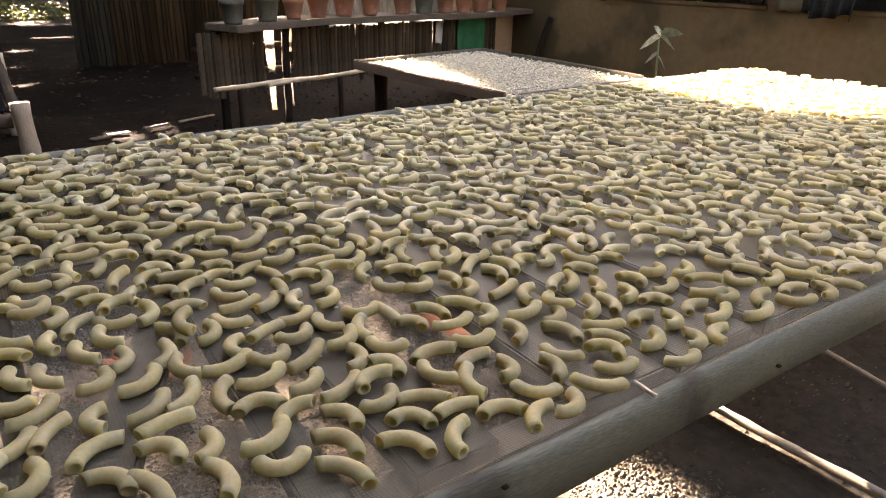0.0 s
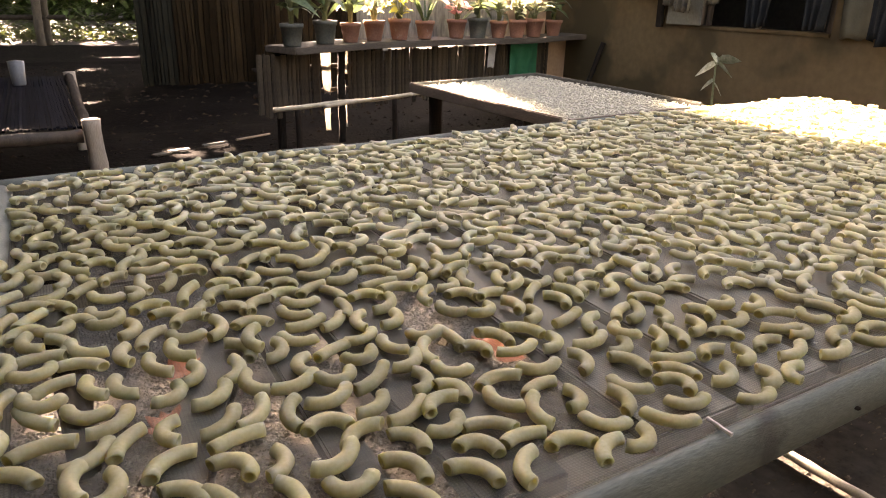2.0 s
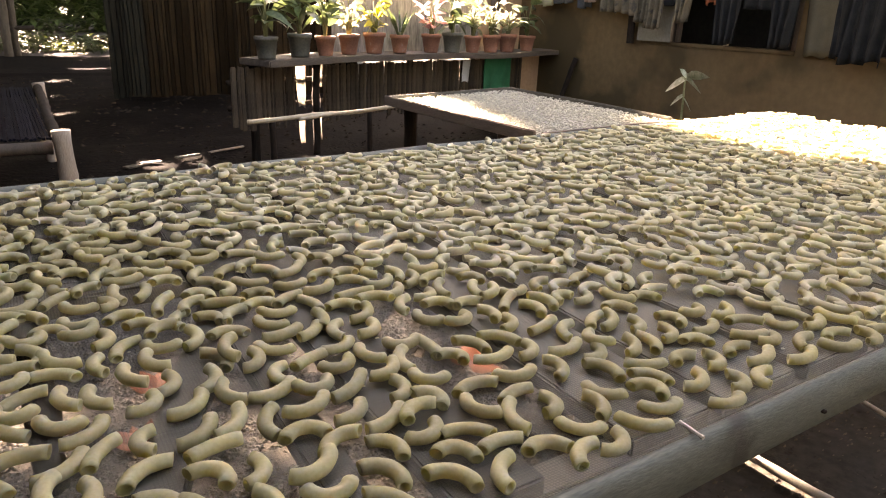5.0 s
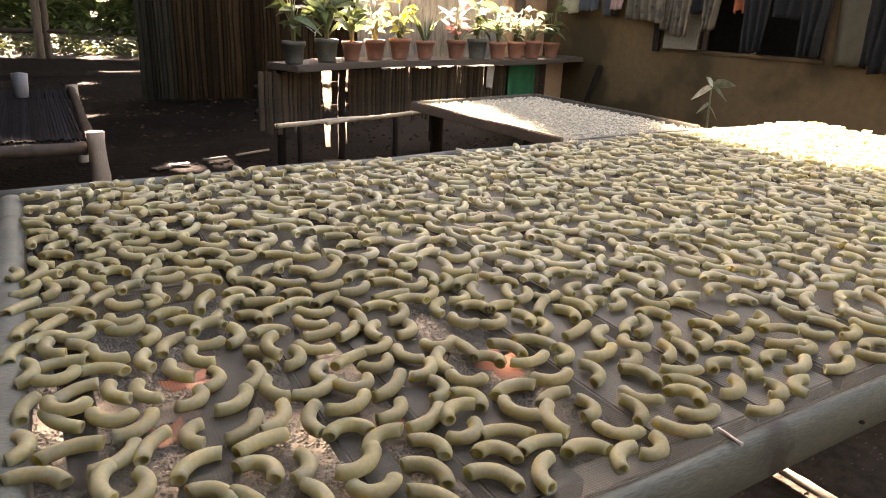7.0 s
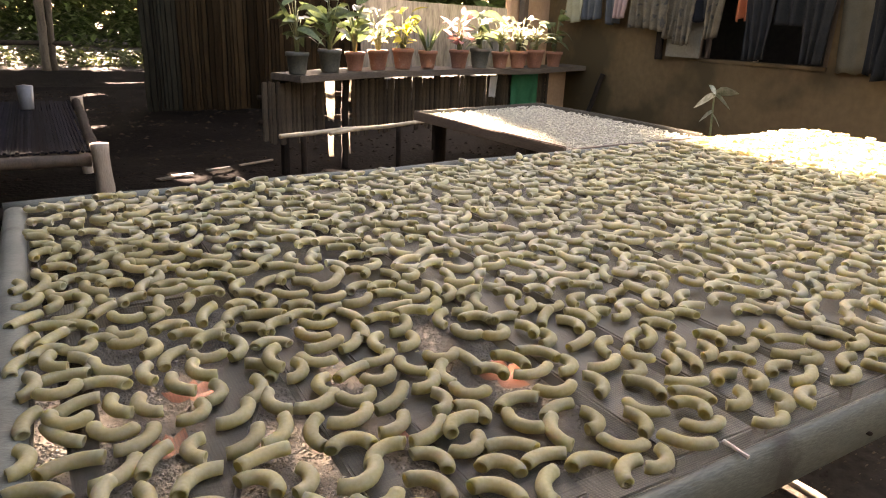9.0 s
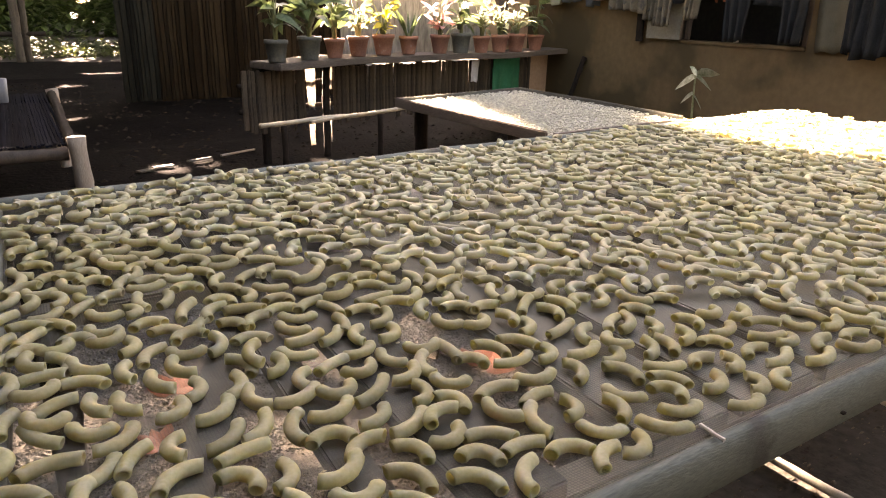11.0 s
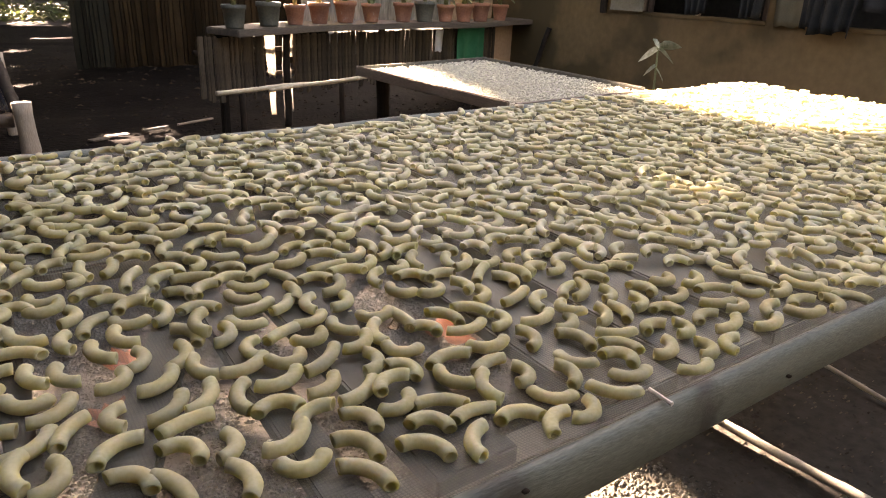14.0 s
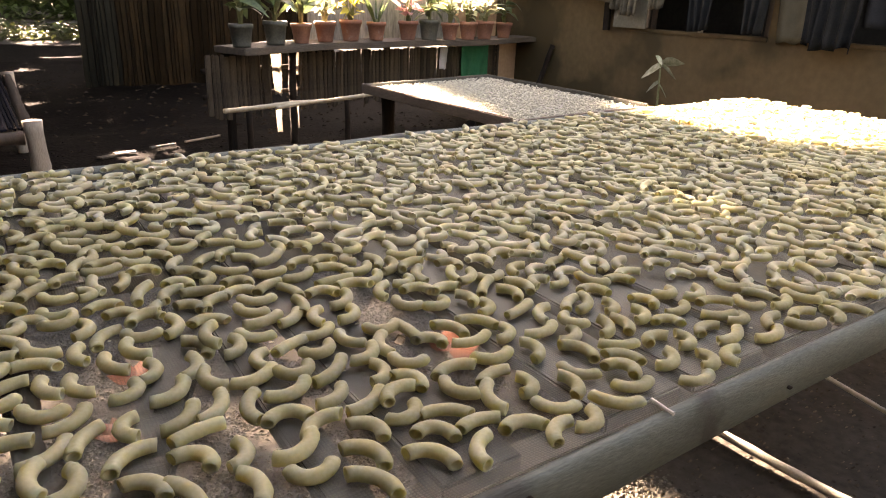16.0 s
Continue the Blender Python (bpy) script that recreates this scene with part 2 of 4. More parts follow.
def tube(points, radii, sides=8, bm=None, caps=True):
    """A tapered tube along points."""
    bm = bm or bmesh.new()
    pts = [Vector(p) for p in points]
    if not hasattr(radii, "__len__"):
        radii = [radii] * len(pts)
    rings, ref = [], None
    for i, p in enumerate(pts):
        d = (pts[min(i + 1, len(pts) - 1)] - pts[max(i - 1, 0)]).normalized()
        if ref is None:
            ref = Vector((0, 0, 1)) if abs(d.z) < 0.9 else Vector((1, 0, 0))
        a = d.cross(ref).normalized()
        b = a.cross(d).normalized()
        rings.append([bm.verts.new(p + (a * math.cos(t) + b * math.sin(t)) * radii[i]) for t in [2 * math.pi * k / sides for k in range(sides)]])
    for r0, r1 in zip(rings, rings[1:]):
        for k in range(sides):
            bm.faces.new((r0[k], r0[(k + 1) % sides], r1[(k + 1) % sides], r1[k]))
    if caps:
        bm.faces.new(rings[0])
        bm.faces.new(rings[-1])
    return bm


def pole(a, b, r, knots=5, wob=0.004, seed=0, sides=9, bm=None):
    """A bamboo or rough wood pole with slight knots and bends."""
    a, b = Vector(a), Vector(b)
    n = knots * 4
    pts, rad = [], []
    for i in range(n + 1):
        f = i / n
        pts.append(a.lerp(b, f) + noise.noise_vector(Vector((f * 3 + seed, seed * 1.7, 0.3))) * wob)
        rad.append(r * (1.0 + (0.12 if i % 4 == 0 else 0) + 0.06 * noise.noise(Vector((f * 9, seed, 2)))))
    return tube(pts, rad, sides, bm)


def leaf_faces(bm, base, tip, width, side=None, droop=0.0, n=4):
    """One curved, pointed leaf blade of two strips folded along its midrib."""
    base, tip = Vector(base), Vector(tip)
    d = tip - base
    side = (side or d.cross(Vector((0, 0, 1)))).normalized() if d.length else Vector((1, 0, 0))
    up = side.cross(d).normalized()
    prev = None
    for i in range(n + 1):
        f = i / n
        c = base + d * f - Vector((0, 0, droop * f * f * d.length))
        w = width * math.sin(math.pi * (0.08 + 0.9 * f) ** 0.8) * 0.5
        row = [bm.verts.new(c - side * w + up * w * 0.3), bm.verts.new(c), bm.verts.new(c + side * w + up * w * 0.3)]
        if prev:
            bm.faces.new((prev[0], prev[1], row[1], row[0]))
            bm.faces.new((prev[1], prev[2], row[2], row[1]))
        prev = row


rnd = random.Random(7)
TOP = 0.55

# ---- ground ----
bm = bmesh.new()
xs = [-120, -40, -12, -5] + [-3 + 0.1 * i for i in range(91)] + [8, 14, 40, 120]
ys = [-120, -40, -10, -3] + [-1 + 0.1 * i for i in range(101)] + [10, 12, 15, 20, 40, 160]
grid = [[bm.verts.new((x, y, (0.03 * noise.noise(Vector((x * 1.3, y * 1.3, 0))) + 0.012 * noise.noise(Vector((x * 6, y * 6, 3))) - 0.02) if -3 <= x <= 6 and -1 <= y <= 9 else -0.02)) for x in xs] for y in ys]
for r0, r1 in zip(grid, grid[1:]):
    for i in range(len(xs) - 1):
        bm.faces.new((r0[i], r0[i + 1], r1[i + 1], r1[i]))
tagged(part("ground", bm, "soil", smooth=True), "dark bare earth yard with gravel and litter", "ground", kind="structure")


def scatter(name, material, n, area, size, flat, label, category, seed):
    """Loose crumbs of stone or litter lying on the ground, one mesh."""
    r = random.Random(seed)
    verts, faces = [], []
    for _ in range(n):
        x, y = r.uniform(area[0], area[1]), r.uniform(area[2], area[3])
        s = size * r.uniform(0.4, 1.5)
        a, tz = r.uniform(0, 6.28), 0.03 * noise.noise(Vector((x * 1.3, y * 1.3, 0))) + 0.012 * noise.noise(Vector((x * 6, y * 6, 3))) - 0.02
        k = len(verts)
        e = [r.uniform(0.5, 1.2) for _ in range(5)]
        for j in range(5):
            t = a + j * 1.2566
            verts.append((x + s * e[j] * math.cos(t), y + s * e[j] * math.sin(t) * (0.35 if flat else 0.8), tz + s * flat * r.uniform(-0.2, 0.5)))
        verts.append((x, y, tz + s * (0.45 if not flat else 0.25 + flat)))
        faces += [(k + j, k + (j + 1) % 5, k + 5) for j in range(5)]
    me = bpy.data.meshes.new(name)
    me.from_pydata(verts, [], faces)
    me.materials.append(M[material])
    return tagged(new(name, me), label, category, kind="stuff")


scatter("gravel", "gravel", 42000, (-0.35, 1.06, 0.35, 2.05), 0.0056, 0, "fine pale gravel strewn on the earth", "gravel", 3)
scatter("dry_litter", "litter", 7000, (-0.6, 2.0, 0.1, 2.4), 0.007, 0.2, "dry leaf crumbs and straw on the earth", "litter", 4)
scatter("yard_litter", "yard_litter", 2600, (-1.5, 4.0, 2.2, 9.5), 0.022, 0.3, "dead leaves over the yard in a tone darkened for shade", "litter", 5)

def ground_z(x, y):
    if y > 9 or x < -3:
        return -0.02 + 0.03 * max(0, 10 - y) if y > 9 else -0.008
    return 0.03 * noise.noise(Vector((x * 1.3, y * 1.3, 0))) + 0.012 * noise.noise(Vector((x * 6, y * 6, 3))) - 0.02


# dark sheet over the yard that puts its shade into colour
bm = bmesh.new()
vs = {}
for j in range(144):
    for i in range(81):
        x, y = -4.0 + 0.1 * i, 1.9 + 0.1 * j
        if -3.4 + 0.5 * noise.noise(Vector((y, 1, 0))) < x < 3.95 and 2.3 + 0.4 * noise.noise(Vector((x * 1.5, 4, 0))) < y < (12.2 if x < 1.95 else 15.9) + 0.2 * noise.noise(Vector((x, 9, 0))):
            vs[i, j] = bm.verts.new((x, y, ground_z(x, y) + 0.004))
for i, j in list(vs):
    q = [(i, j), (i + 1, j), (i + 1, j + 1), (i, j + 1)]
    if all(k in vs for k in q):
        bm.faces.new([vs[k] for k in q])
tagged(part("damp_ground", bm, "shade_earth", smooth=True), "near-black earth sheet with the yard's shade in its colour", "ground", kind="structure")

# ---- drying table ----
CORN = [Vector((-0.105, 0.282, 0)), Vector((2.41, 0.282, 0)), Vector((2.405, 1.515, 0)), Vector((-0.105, 1.335, 0))]
table = thing("drying_table", "long low wooden drying table covered with grey fly mesh", "table")


def rail(a, b, w, z0, z1, inward, seed):
    """An edge rail wrapped in mesh: rounded top, slightly wavy."""
    bm = bmesh.new()
    n, prof = 40, []
    for k in range(9):
        t = math.pi * k / 8
        prof.append((w / 2 - w / 2 * math.cos(t) if 0 < k < 8 else (0 if k == 0 else w), z1 - 0.012 + 0.012 * math.sin(t)))
    prof = [(0.002, z0)] + prof + [(w - 0.002, z0)]
    rings = []
    for i in range(n + 1):
        p = a.lerp(b, i / n)
        wv = noise.noise(Vector((i * 0.22, seed, 0))) * 0.004
        wz = noise.noise(Vector((i * 0.3, seed, 5))) * 0.003
        rings.append([bm.verts.new(p + inward * (d + wv) + Vector((0, 0, z + wz))) for d, z in prof])
    for r0, r1 in zip(rings, rings[1:]):
        for k in range(len(prof)):
            bm.faces.new((r0[k], r0[(k + 1) % len(prof)], r1[(k + 1) % len(prof)], r1[k]))
    bm.faces.new(rings[0])
    bm.faces.new(rings[-1])
    return bm


part("rail", rail(CORN[0], CORN[1], 0.016, 0.503, TOP + 0.002, Vector((0, 1, 0)), 1), "rail_cloth", table, "grey-green mesh-wrapped edge rail", smooth=True)
part("rail", rail(CORN[3], CORN[2], 0.03, 0.5, TOP + 0.004, Vector((0.05, -1, 0)), 2), "rail_cloth", table, smooth=True)
part("rail", rail(CORN[0] + Vector((0, 0.034, 0)), CORN[3] - Vector((0, 0.034, 0)), 0.035, 0.5, TOP + 0.001, Vector((1, 0, 0)), 3), "rail_cloth", table, smooth=True)
part("rail", rail(CORN[1] + Vector((0, 0.034, 0)), CORN[2] - Vector((0, 0.034, 0)), 0.035, 0.5, TOP + 0.001, Vector((-1, 0, 0)), 4), "rail_cloth", table, smooth=True)

for x, z in ((0.254, 0.541), (0.589, 0.522)):
    bm = bmesh.new()
    tube([(0, 0, 0), (0, -0.003, 0), (0, -0.0036, 0)], [0.002, 0.0019, 0.001], 8, bm)
    part("nail", bm, "wood_dark", table, "small dark rusty nail head", smooth=True, m=pose(x, 0.2815, z) @ Matrix.Diagonal((1.6, 1, 0.8, 1)))


def back_y(x):
    return 1.335 + (x + 0.105) / 2.51 * 0.18 - 0.032


# first three boards take a darker copy: shade put into their colour
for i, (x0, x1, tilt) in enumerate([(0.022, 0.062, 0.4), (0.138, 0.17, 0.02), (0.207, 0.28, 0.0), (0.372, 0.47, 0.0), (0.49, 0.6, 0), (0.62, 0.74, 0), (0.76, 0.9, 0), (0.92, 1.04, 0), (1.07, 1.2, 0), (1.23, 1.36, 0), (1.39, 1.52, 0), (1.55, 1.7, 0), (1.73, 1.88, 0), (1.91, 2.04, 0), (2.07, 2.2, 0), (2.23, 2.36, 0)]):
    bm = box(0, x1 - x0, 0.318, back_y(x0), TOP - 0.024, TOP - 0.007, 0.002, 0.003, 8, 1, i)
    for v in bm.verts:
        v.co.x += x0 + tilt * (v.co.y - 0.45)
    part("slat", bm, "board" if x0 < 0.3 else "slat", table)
for y in (0.318, 0.86):
    part("crossbar", box(-0.06, 2.36, y, y + 0.036, TOP - 0.05, TOP - 0.0255, 0.003, 0.002, 10, 0, y), "slat", table)
for i, (x, y) in enumerate([(-0.04, 0.36), (2.3, 0.36), (2.3, 1.42), (-0.04, 1.26), (1.15, 1.34)]):
    part("leg", pole((x, y, -0.03), (x, y, 0.5), 0.028, 3, 0.005, i), "wood_dark", table, smooth=True)
bm = bmesh.new()
nx, ny = 90, 36
g = []
for j in range(ny + 1):
    row = []
    for i in range(nx + 1):
        x = -0.07 + (2.375 + 0.07) * i / nx
        y = 0.29 + (back_y(x) + 0.006 - 0.29) * j / ny
        lift = 0.0085 * max(0.0, 1 - (y - 0.29) / 0.03)
        row.append(bm.verts.new((x, y, TOP - 0.0045 + lift + 0.0025 * min(1, j / 2) * noise.noise(Vector((x * 5, y * 5, 1))))))
    g.append(row)
for r0, r1 in zip(g, g[1:]):
    for i in range(nx):
        bm.faces.new((r0[i], r0[i + 1], r1[i + 1], r1[i]))
part("mesh_cover", bm, "gauze", table, "fine grey see-through fly mesh", smooth=True)

# ---- macaroni ----
R_TUBE, L_ARC = 0.0063, 0.0428


def elbow(bend, seed, segs=9, sides=9):
    """Hollow elbow tube lying flat: outer wall, cut ends and dark bore."""
    r = random.Random(seed)
    verts, faces = [], []
    b = radians(bend)
    length = L_ARC * r.uniform(0.93, 1.07)
    rad = length / b
    cuts = (r.uniform(-0.14, 0.14), r.uniform(-0.14, 0.14))
    sq = r.uniform(0.74, 0.92)
    off = rad * (1 - (1 + math.cos(b / 2)) / 2)

    def ring(t, rr, end):
        out = []
        for k in range(sides):
            a = 2 * math.pi * k / sides
            u, w = rr * math.cos(a), rr * math.sin(a) * sq
            tt = t + end * u / rad
            out.append(((rad + u) * math.sin(tt), (rad + u) * math.cos(tt) - rad + off, w + R_TUBE * sq))
        return out

    outer = []
    for i in range(segs + 1):
        t = -b / 2 + b * i / segs
        e = (cuts[0] if i == 0 else cuts[1] if i == segs else 0)
        rr = R_TUBE * (1 + 0.03 * math.sin(i * 1.7 + seed)) * (0.95 if i in (0, segs) else 1)
        outer.append(len(verts))
        verts += ring(t, rr, e)
    for a, c in zip(outer, outer[1:]):
        faces += [(a + k, a + (k + 1) % sides, c + (k + 1) % sides, c + k) for k in range(sides)]
    for end, i0, sgn in ((0, outer[0], 1), (1, outer[-1], -1)):
        t = -b / 2 if end == 0 else b / 2
        lip = len(verts)
        verts += ring(t, R_TUBE * 0.66, cuts[end])
        deep = len(verts)
        verts += ring(t + sgn * b * 0.22, R_TUBE * 0.62, 0)
        mid = len(verts)
        verts.append(((rad) * math.sin(t + sgn * b * 0.24), rad * math.cos(t + sgn * b * 0.24) - rad + off, R_TUBE * sq))
        for p, q in ((i0, lip), (lip, deep)):
            faces += [(p + k, p + (k + 1) % sides, q + (k + 1) % sides, q + k) for k in range(sides)]
        faces += [(deep + k, deep + (k + 1) % sides, mid) for k in range(sides)]
    return verts, faces


def elbow_mesh(bend, seed):
    v, f = elbow(bend, seed, 10, 10)
    me = bpy.data.meshes.new("macaroni")
    me.from_pydata(v, [], f)
    me.polygons.foreach_set("use_smooth", [True] * len(me.polygons))
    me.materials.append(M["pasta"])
    bmx = bmesh.new()
    bmx.from_mesh(me)
    bmesh.ops.recalc_face_normals(bmx, faces=bmx.faces)
    bmx.to_mesh(me)
    bmx.free()
    return me


ELBOWS = {b: [elbow_mesh(b, b * 10 + s) for s in range(3)] for b in (30, 60, 90, 120, 150, 180)}
# placement of the front pieces, row after row from the near rail: x, y, heading, bend
ROW_0 = [(0.474, 0.300, 171, 120), (0.345, 0.306, 206, 150), (0.316, 0.308, 31, 90), (0.539, 0.310, 32, 150), (0.667, 0.310, 145, 120), (0.384, 0.313, 141, 90), (0.610, 0.315, 182, 90), (0.508, 0.316, 226, 180), (0.251, 0.320, 51, 90), (0.417, 0.324, 159, 120), (0.296, 0.328, 344, 120), (0.166, 0.331, 301, 90), (0.215, 0.333, 310, 120), (0.641, 0.334, 23, 90), (0.337, 0.335, 139, 120), (0.573, 0.335, 187, 90), (0.477, 0.337, 204, 150), (0.424, 0.343, 287, 180), (0.269, 0.350, 0, 60), (0.369, 0.351, 252, 120), (0.522, 0.353, 227, 180), (0.696, 0.354, 191, 90), (0.615, 0.355, 193, 150), (0.233, 0.356, 324, 150)]
ROW_1 = [(0.442, 0.358, 300, 120), (0.566, 0.359, 5, 120), (0.176, 0.360, 299, 120), (0.135, 0.363, 165, 150), (0.391, 0.365, 115, 120), (0.096, 0.369, 273, 90), (0.500, 0.371, 9, 120), (0.335, 0.371, 239, 150), (0.301, 0.372, 73, 90), (0.605, 0.372, 155, 60), (0.661, 0.374, 108, 180), (0.254, 0.374, 328, 90), (0.455, 0.377, 156, 60), (0.056, 0.385, 291, 60), (0.193, 0.387, 294, 120), (0.134, 0.387, 203, 120), (0.226, 0.389, 197, 150), (0.545, 0.391, 315, 180), (0.624, 0.392, 334, 90), (0.419, 0.392, 285, 120), (0.282, 0.396, 108, 120), (0.322, 0.400, 14, 60), (0.579, 0.404, 191, 90), (0.036, 0.405, 311, 120)]
ROW_2 = [(0.098, 0.407, 247, 120), (0.497, 0.409, 248, 90), (0.163, 0.410, 20, 120), (0.232, 0.413, 24, 120), (0.475, 0.414, 230, 120), (0.689, 0.414, 125, 150), (0.530, 0.416, 231, 150), (0.382, 0.417, 256, 150), (0.071, 0.417, 308, 150), (0.207, 0.418, 206, 60), (0.433, 0.420, 211, 150), (0.630, 0.423, 200, 180), (0.342, 0.425, 164, 120), (0.299, 0.426, 358, 90), (0.256, 0.430, 294, 150), (-0.008, 0.432, 241, 150), (0.145, 0.433, 347, 150), (0.562, 0.436, 276, 180), (0.451, 0.437, 95, 180), (0.601, 0.440, 188, 180), (0.187, 0.440, 214, 90), (0.415, 0.441, 185, 90), (0.032, 0.442, 33, 90), (0.079, 0.442, 13, 30)]
ROW_3 = [(-0.026, 0.444, 86, 90), (0.517, 0.447, 233, 150), (0.237, 0.454, 245, 150), (0.380, 0.456, 226, 150), (0.271, 0.459, 137, 150), (0.127, 0.460, 75, 90), (0.345, 0.462, 180, 90), (0.160, 0.466, 191, 120), (0.499, 0.468, 224, 120), (0.075, 0.472, 218, 90), (-0.016, 0.473, 218, 90), (0.100, 0.473, 231, 90), (0.444, 0.473, 43, 120), (-0.065, 0.476, 333, 90), (0.486, 0.476, 31, 60), (0.203, 0.477, 212, 60), (0.009, 0.479, 55, 60), (0.039, 0.479, 81, 150), (0.310, 0.480, 306, 180), (0.243, 0.488, 210, 120), (0.534, 0.488, 325, 150), (0.372, 0.490, 309, 90), (0.428, 0.491, 196, 30), (0.339, 0.491, 303, 120)]
ROW_4 = [(0.177, 0.494, 183, 180), (0.268, 0.498, 73, 90), (-0.044, 0.499, 9, 60), (0.143, 0.501, 196, 90), (0.002, 0.505, 221, 90), (0.301, 0.509, 274, 30), (0.399, 0.512, 232, 120), (0.078, 0.513, 216, 120), (0.111, 0.516, 107, 120), (0.210, 0.517, 188, 180), (-0.075, 0.518, 260, 120), (0.244, 0.523, 110, 120), (0.517, 0.526, 208, 120), (0.283, 0.527, 162, 180), (0.158, 0.528, 70, 120), (0.447, 0.530, 270, 120), (0.048, 0.531, 227, 150), (-0.014, 0.533, 157, 150), (0.390, 0.534, 266, 120), (0.464, 0.534, 281, 120), (0.190, 0.538, 27, 30), (0.101, 0.540, 247, 120), (-0.048, 0.543, 127, 60), (0.361, 0.546, 202, 180)]
ROW_5 = [(0.225, 0.550, 197, 120), (0.070, 0.556, 251, 120), (-0.044, 0.558, 153, 180), (0.433, 0.559, 39, 30), (0.015, 0.560, 112, 120), (0.145, 0.563, 243, 150), (0.331, 0.563, 130, 180), (-0.006, 0.568, 107, 90), (0.267, 0.569, 227, 120), (-0.071, 0.574, 73, 60), (0.169, 0.575, 140, 120), (0.553, 0.575, 28, 90), (0.117, 0.578, 291, 120), (0.130, 0.580, 80, 120), (0.045, 0.582, 108, 90), (0.427, 0.584, 219, 90), (0.238, 0.584, 69, 120), (-0.036, 0.585, 28, 60), (0.363, 0.590, 316, 150), (0.213, 0.592, 223, 60), (0.186, 0.599, 198, 60), (0.416, 0.599, 67, 60), (0.067, 0.600, 111, 120), (0.277, 0.606, 222, 120)]
ROW_6 = [(0.328, 0.607, 58, 120), (-0.047, 0.609, 194, 150), (-0.011, 0.613, 335, 90), (0.234, 0.615, 260, 60), (0.023, 0.615, 90, 90), (0.388, 0.627, 70, 90), (0.078, 0.628, 151, 150), (0.183, 0.628, 139, 150), (0.141, 0.628, 353, 120), (0.107, 0.631, 255, 120), (0.268, 0.634, 330, 150), (-0.069, 0.635, 259, 120), (0.048, 0.639, 52, 90), (-0.042, 0.641, 0, 60), (-0.007, 0.641, 137, 120), (0.333, 0.642, 206, 150), (0.388, 0.650, 14, 120), (0.199, 0.653, 162, 120), (0.239, 0.656, 286, 60), (0.294, 0.658, 358, 30), (-0.026, 0.661, 290, 120), (0.033, 0.664, 255, 120), (-0.049, 0.665, 108, 120), (0.157, 0.666, 43, 120)]
ROW_7 = [(0.370, 0.666, 235, 120), (0.135, 0.667, 308, 150), (0.333, 0.675, 191, 150), (0.104, 0.677, 78, 90), (0.221, 0.679, 30, 60), (-0.077, 0.682, 62, 90), (0.072, 0.682, 328, 150), (0.017, 0.683, 199, 180), (0.264, 0.689, 194, 120), (0.155, 0.697, 333, 60), (0.197, 0.705, 323, 180), (-0.008, 0.707, 343, 180), (0.058, 0.710, 357, 150), (0.015, 0.713, 144, 150), (0.238, 0.715, 165, 150), (0.098, 0.725, 62, 60), (-0.072, 0.727, 68, 60), (-0.049, 0.729, 55, 30), (0.139, 0.733, 330, 180), (0.199, 0.746, 157, 120), (-0.021, 0.749, 302, 60), (0.020, 0.754, 157, 150), (0.156, 0.763, 316, 150), (0.086, 0.767, 249, 60)]
ROW_8 = [(0.228, 0.768, 301, 120), (0.060, 0.771, 95, 60), (-0.031, 0.782, 213, 120), (-0.000, 0.783, 52, 30), (-0.073, 0.789, 51, 30), (0.183, 0.790, 43, 90), (-0.045, 0.822, 259, 120), (-0.068, 0.840, 222, 120), (-0.080, 0.893, 264, 90), (-0.055, 0.900, 260, 90)]
placed = []


def lay(x, y, heading, bend, lift=0.0):
    ob = new("macaroni", rnd.choice(ELBOWS[bend]))
    ob.matrix_basis = pose(x, y, TOP - 0.004 + lift, rnd.uniform(-5, 5), rnd.uniform(-5, 5), heading)
    tagged(ob, "pale yellow raw macaroni elbow drying on grey mesh", "macaroni", "macaroni on the drying table")
    placed.append((x, y))


for row in (ROW_0, ROW_1, ROW_2, ROW_3, ROW_4, ROW_5, ROW_6, ROW_7, ROW_8):
    for x, y, heading, bend in row:
        near = sum(1 for p in placed if (p[0] - x) ** 2 + (p[1] - y) ** 2 < 0.00035)
        lay(x + max(0.0, 0.03 * (x - 0.3)), y + 0.0095, heading, bend, 0.004 * min(near, 2))
front = list(placed)


def covered(x, y, cells, gap):
    i, j = int(x / 0.05), int(y / 0.05)
    return any((px - x) ** 2 + (py - y) ** 2 < gap * gap for a in (-1, 0, 1) for b in (-1, 0, 1) for px, py in cells.get((i + a, j + b), ()))


cells = {}
for x, y in placed:
    cells.setdefault((int(x / 0.05), int(y / 0.05)), []).append((x, y))


def front_limit(x):
    """How far back the hand-laid front reaches."""
    return 0.66 if x < 0.2 else 0.66 - 0.2 * (x - 0.2) / 0.5 if x < 0.7 else 0.3


spots = []
tries = 0
while tries < 60000:
    tries += 1
    x = rnd.uniform(-0.06, 2.36)
    y = rnd.uniform(0.312, back_y(x) - 0.008)
    if y < front_limit(x):
        continue
    if covered(x, y, cells, 0.0264):
        continue
    cells.setdefault((int(x / 0.05), int(y / 0.05)), []).append((x, y))
    spots.append((x, y))
spots.sort(key=lambda p: p[0] + p[1])
for x, y in spots[:90]:
    lay(x, y, rnd.uniform(0, 360), rnd.choice((90, 120, 120, 150, 150, 180, 180)), rnd.choice((0, 0, 0.004)))
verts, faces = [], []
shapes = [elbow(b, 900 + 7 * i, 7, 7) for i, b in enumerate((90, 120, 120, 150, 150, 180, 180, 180))]
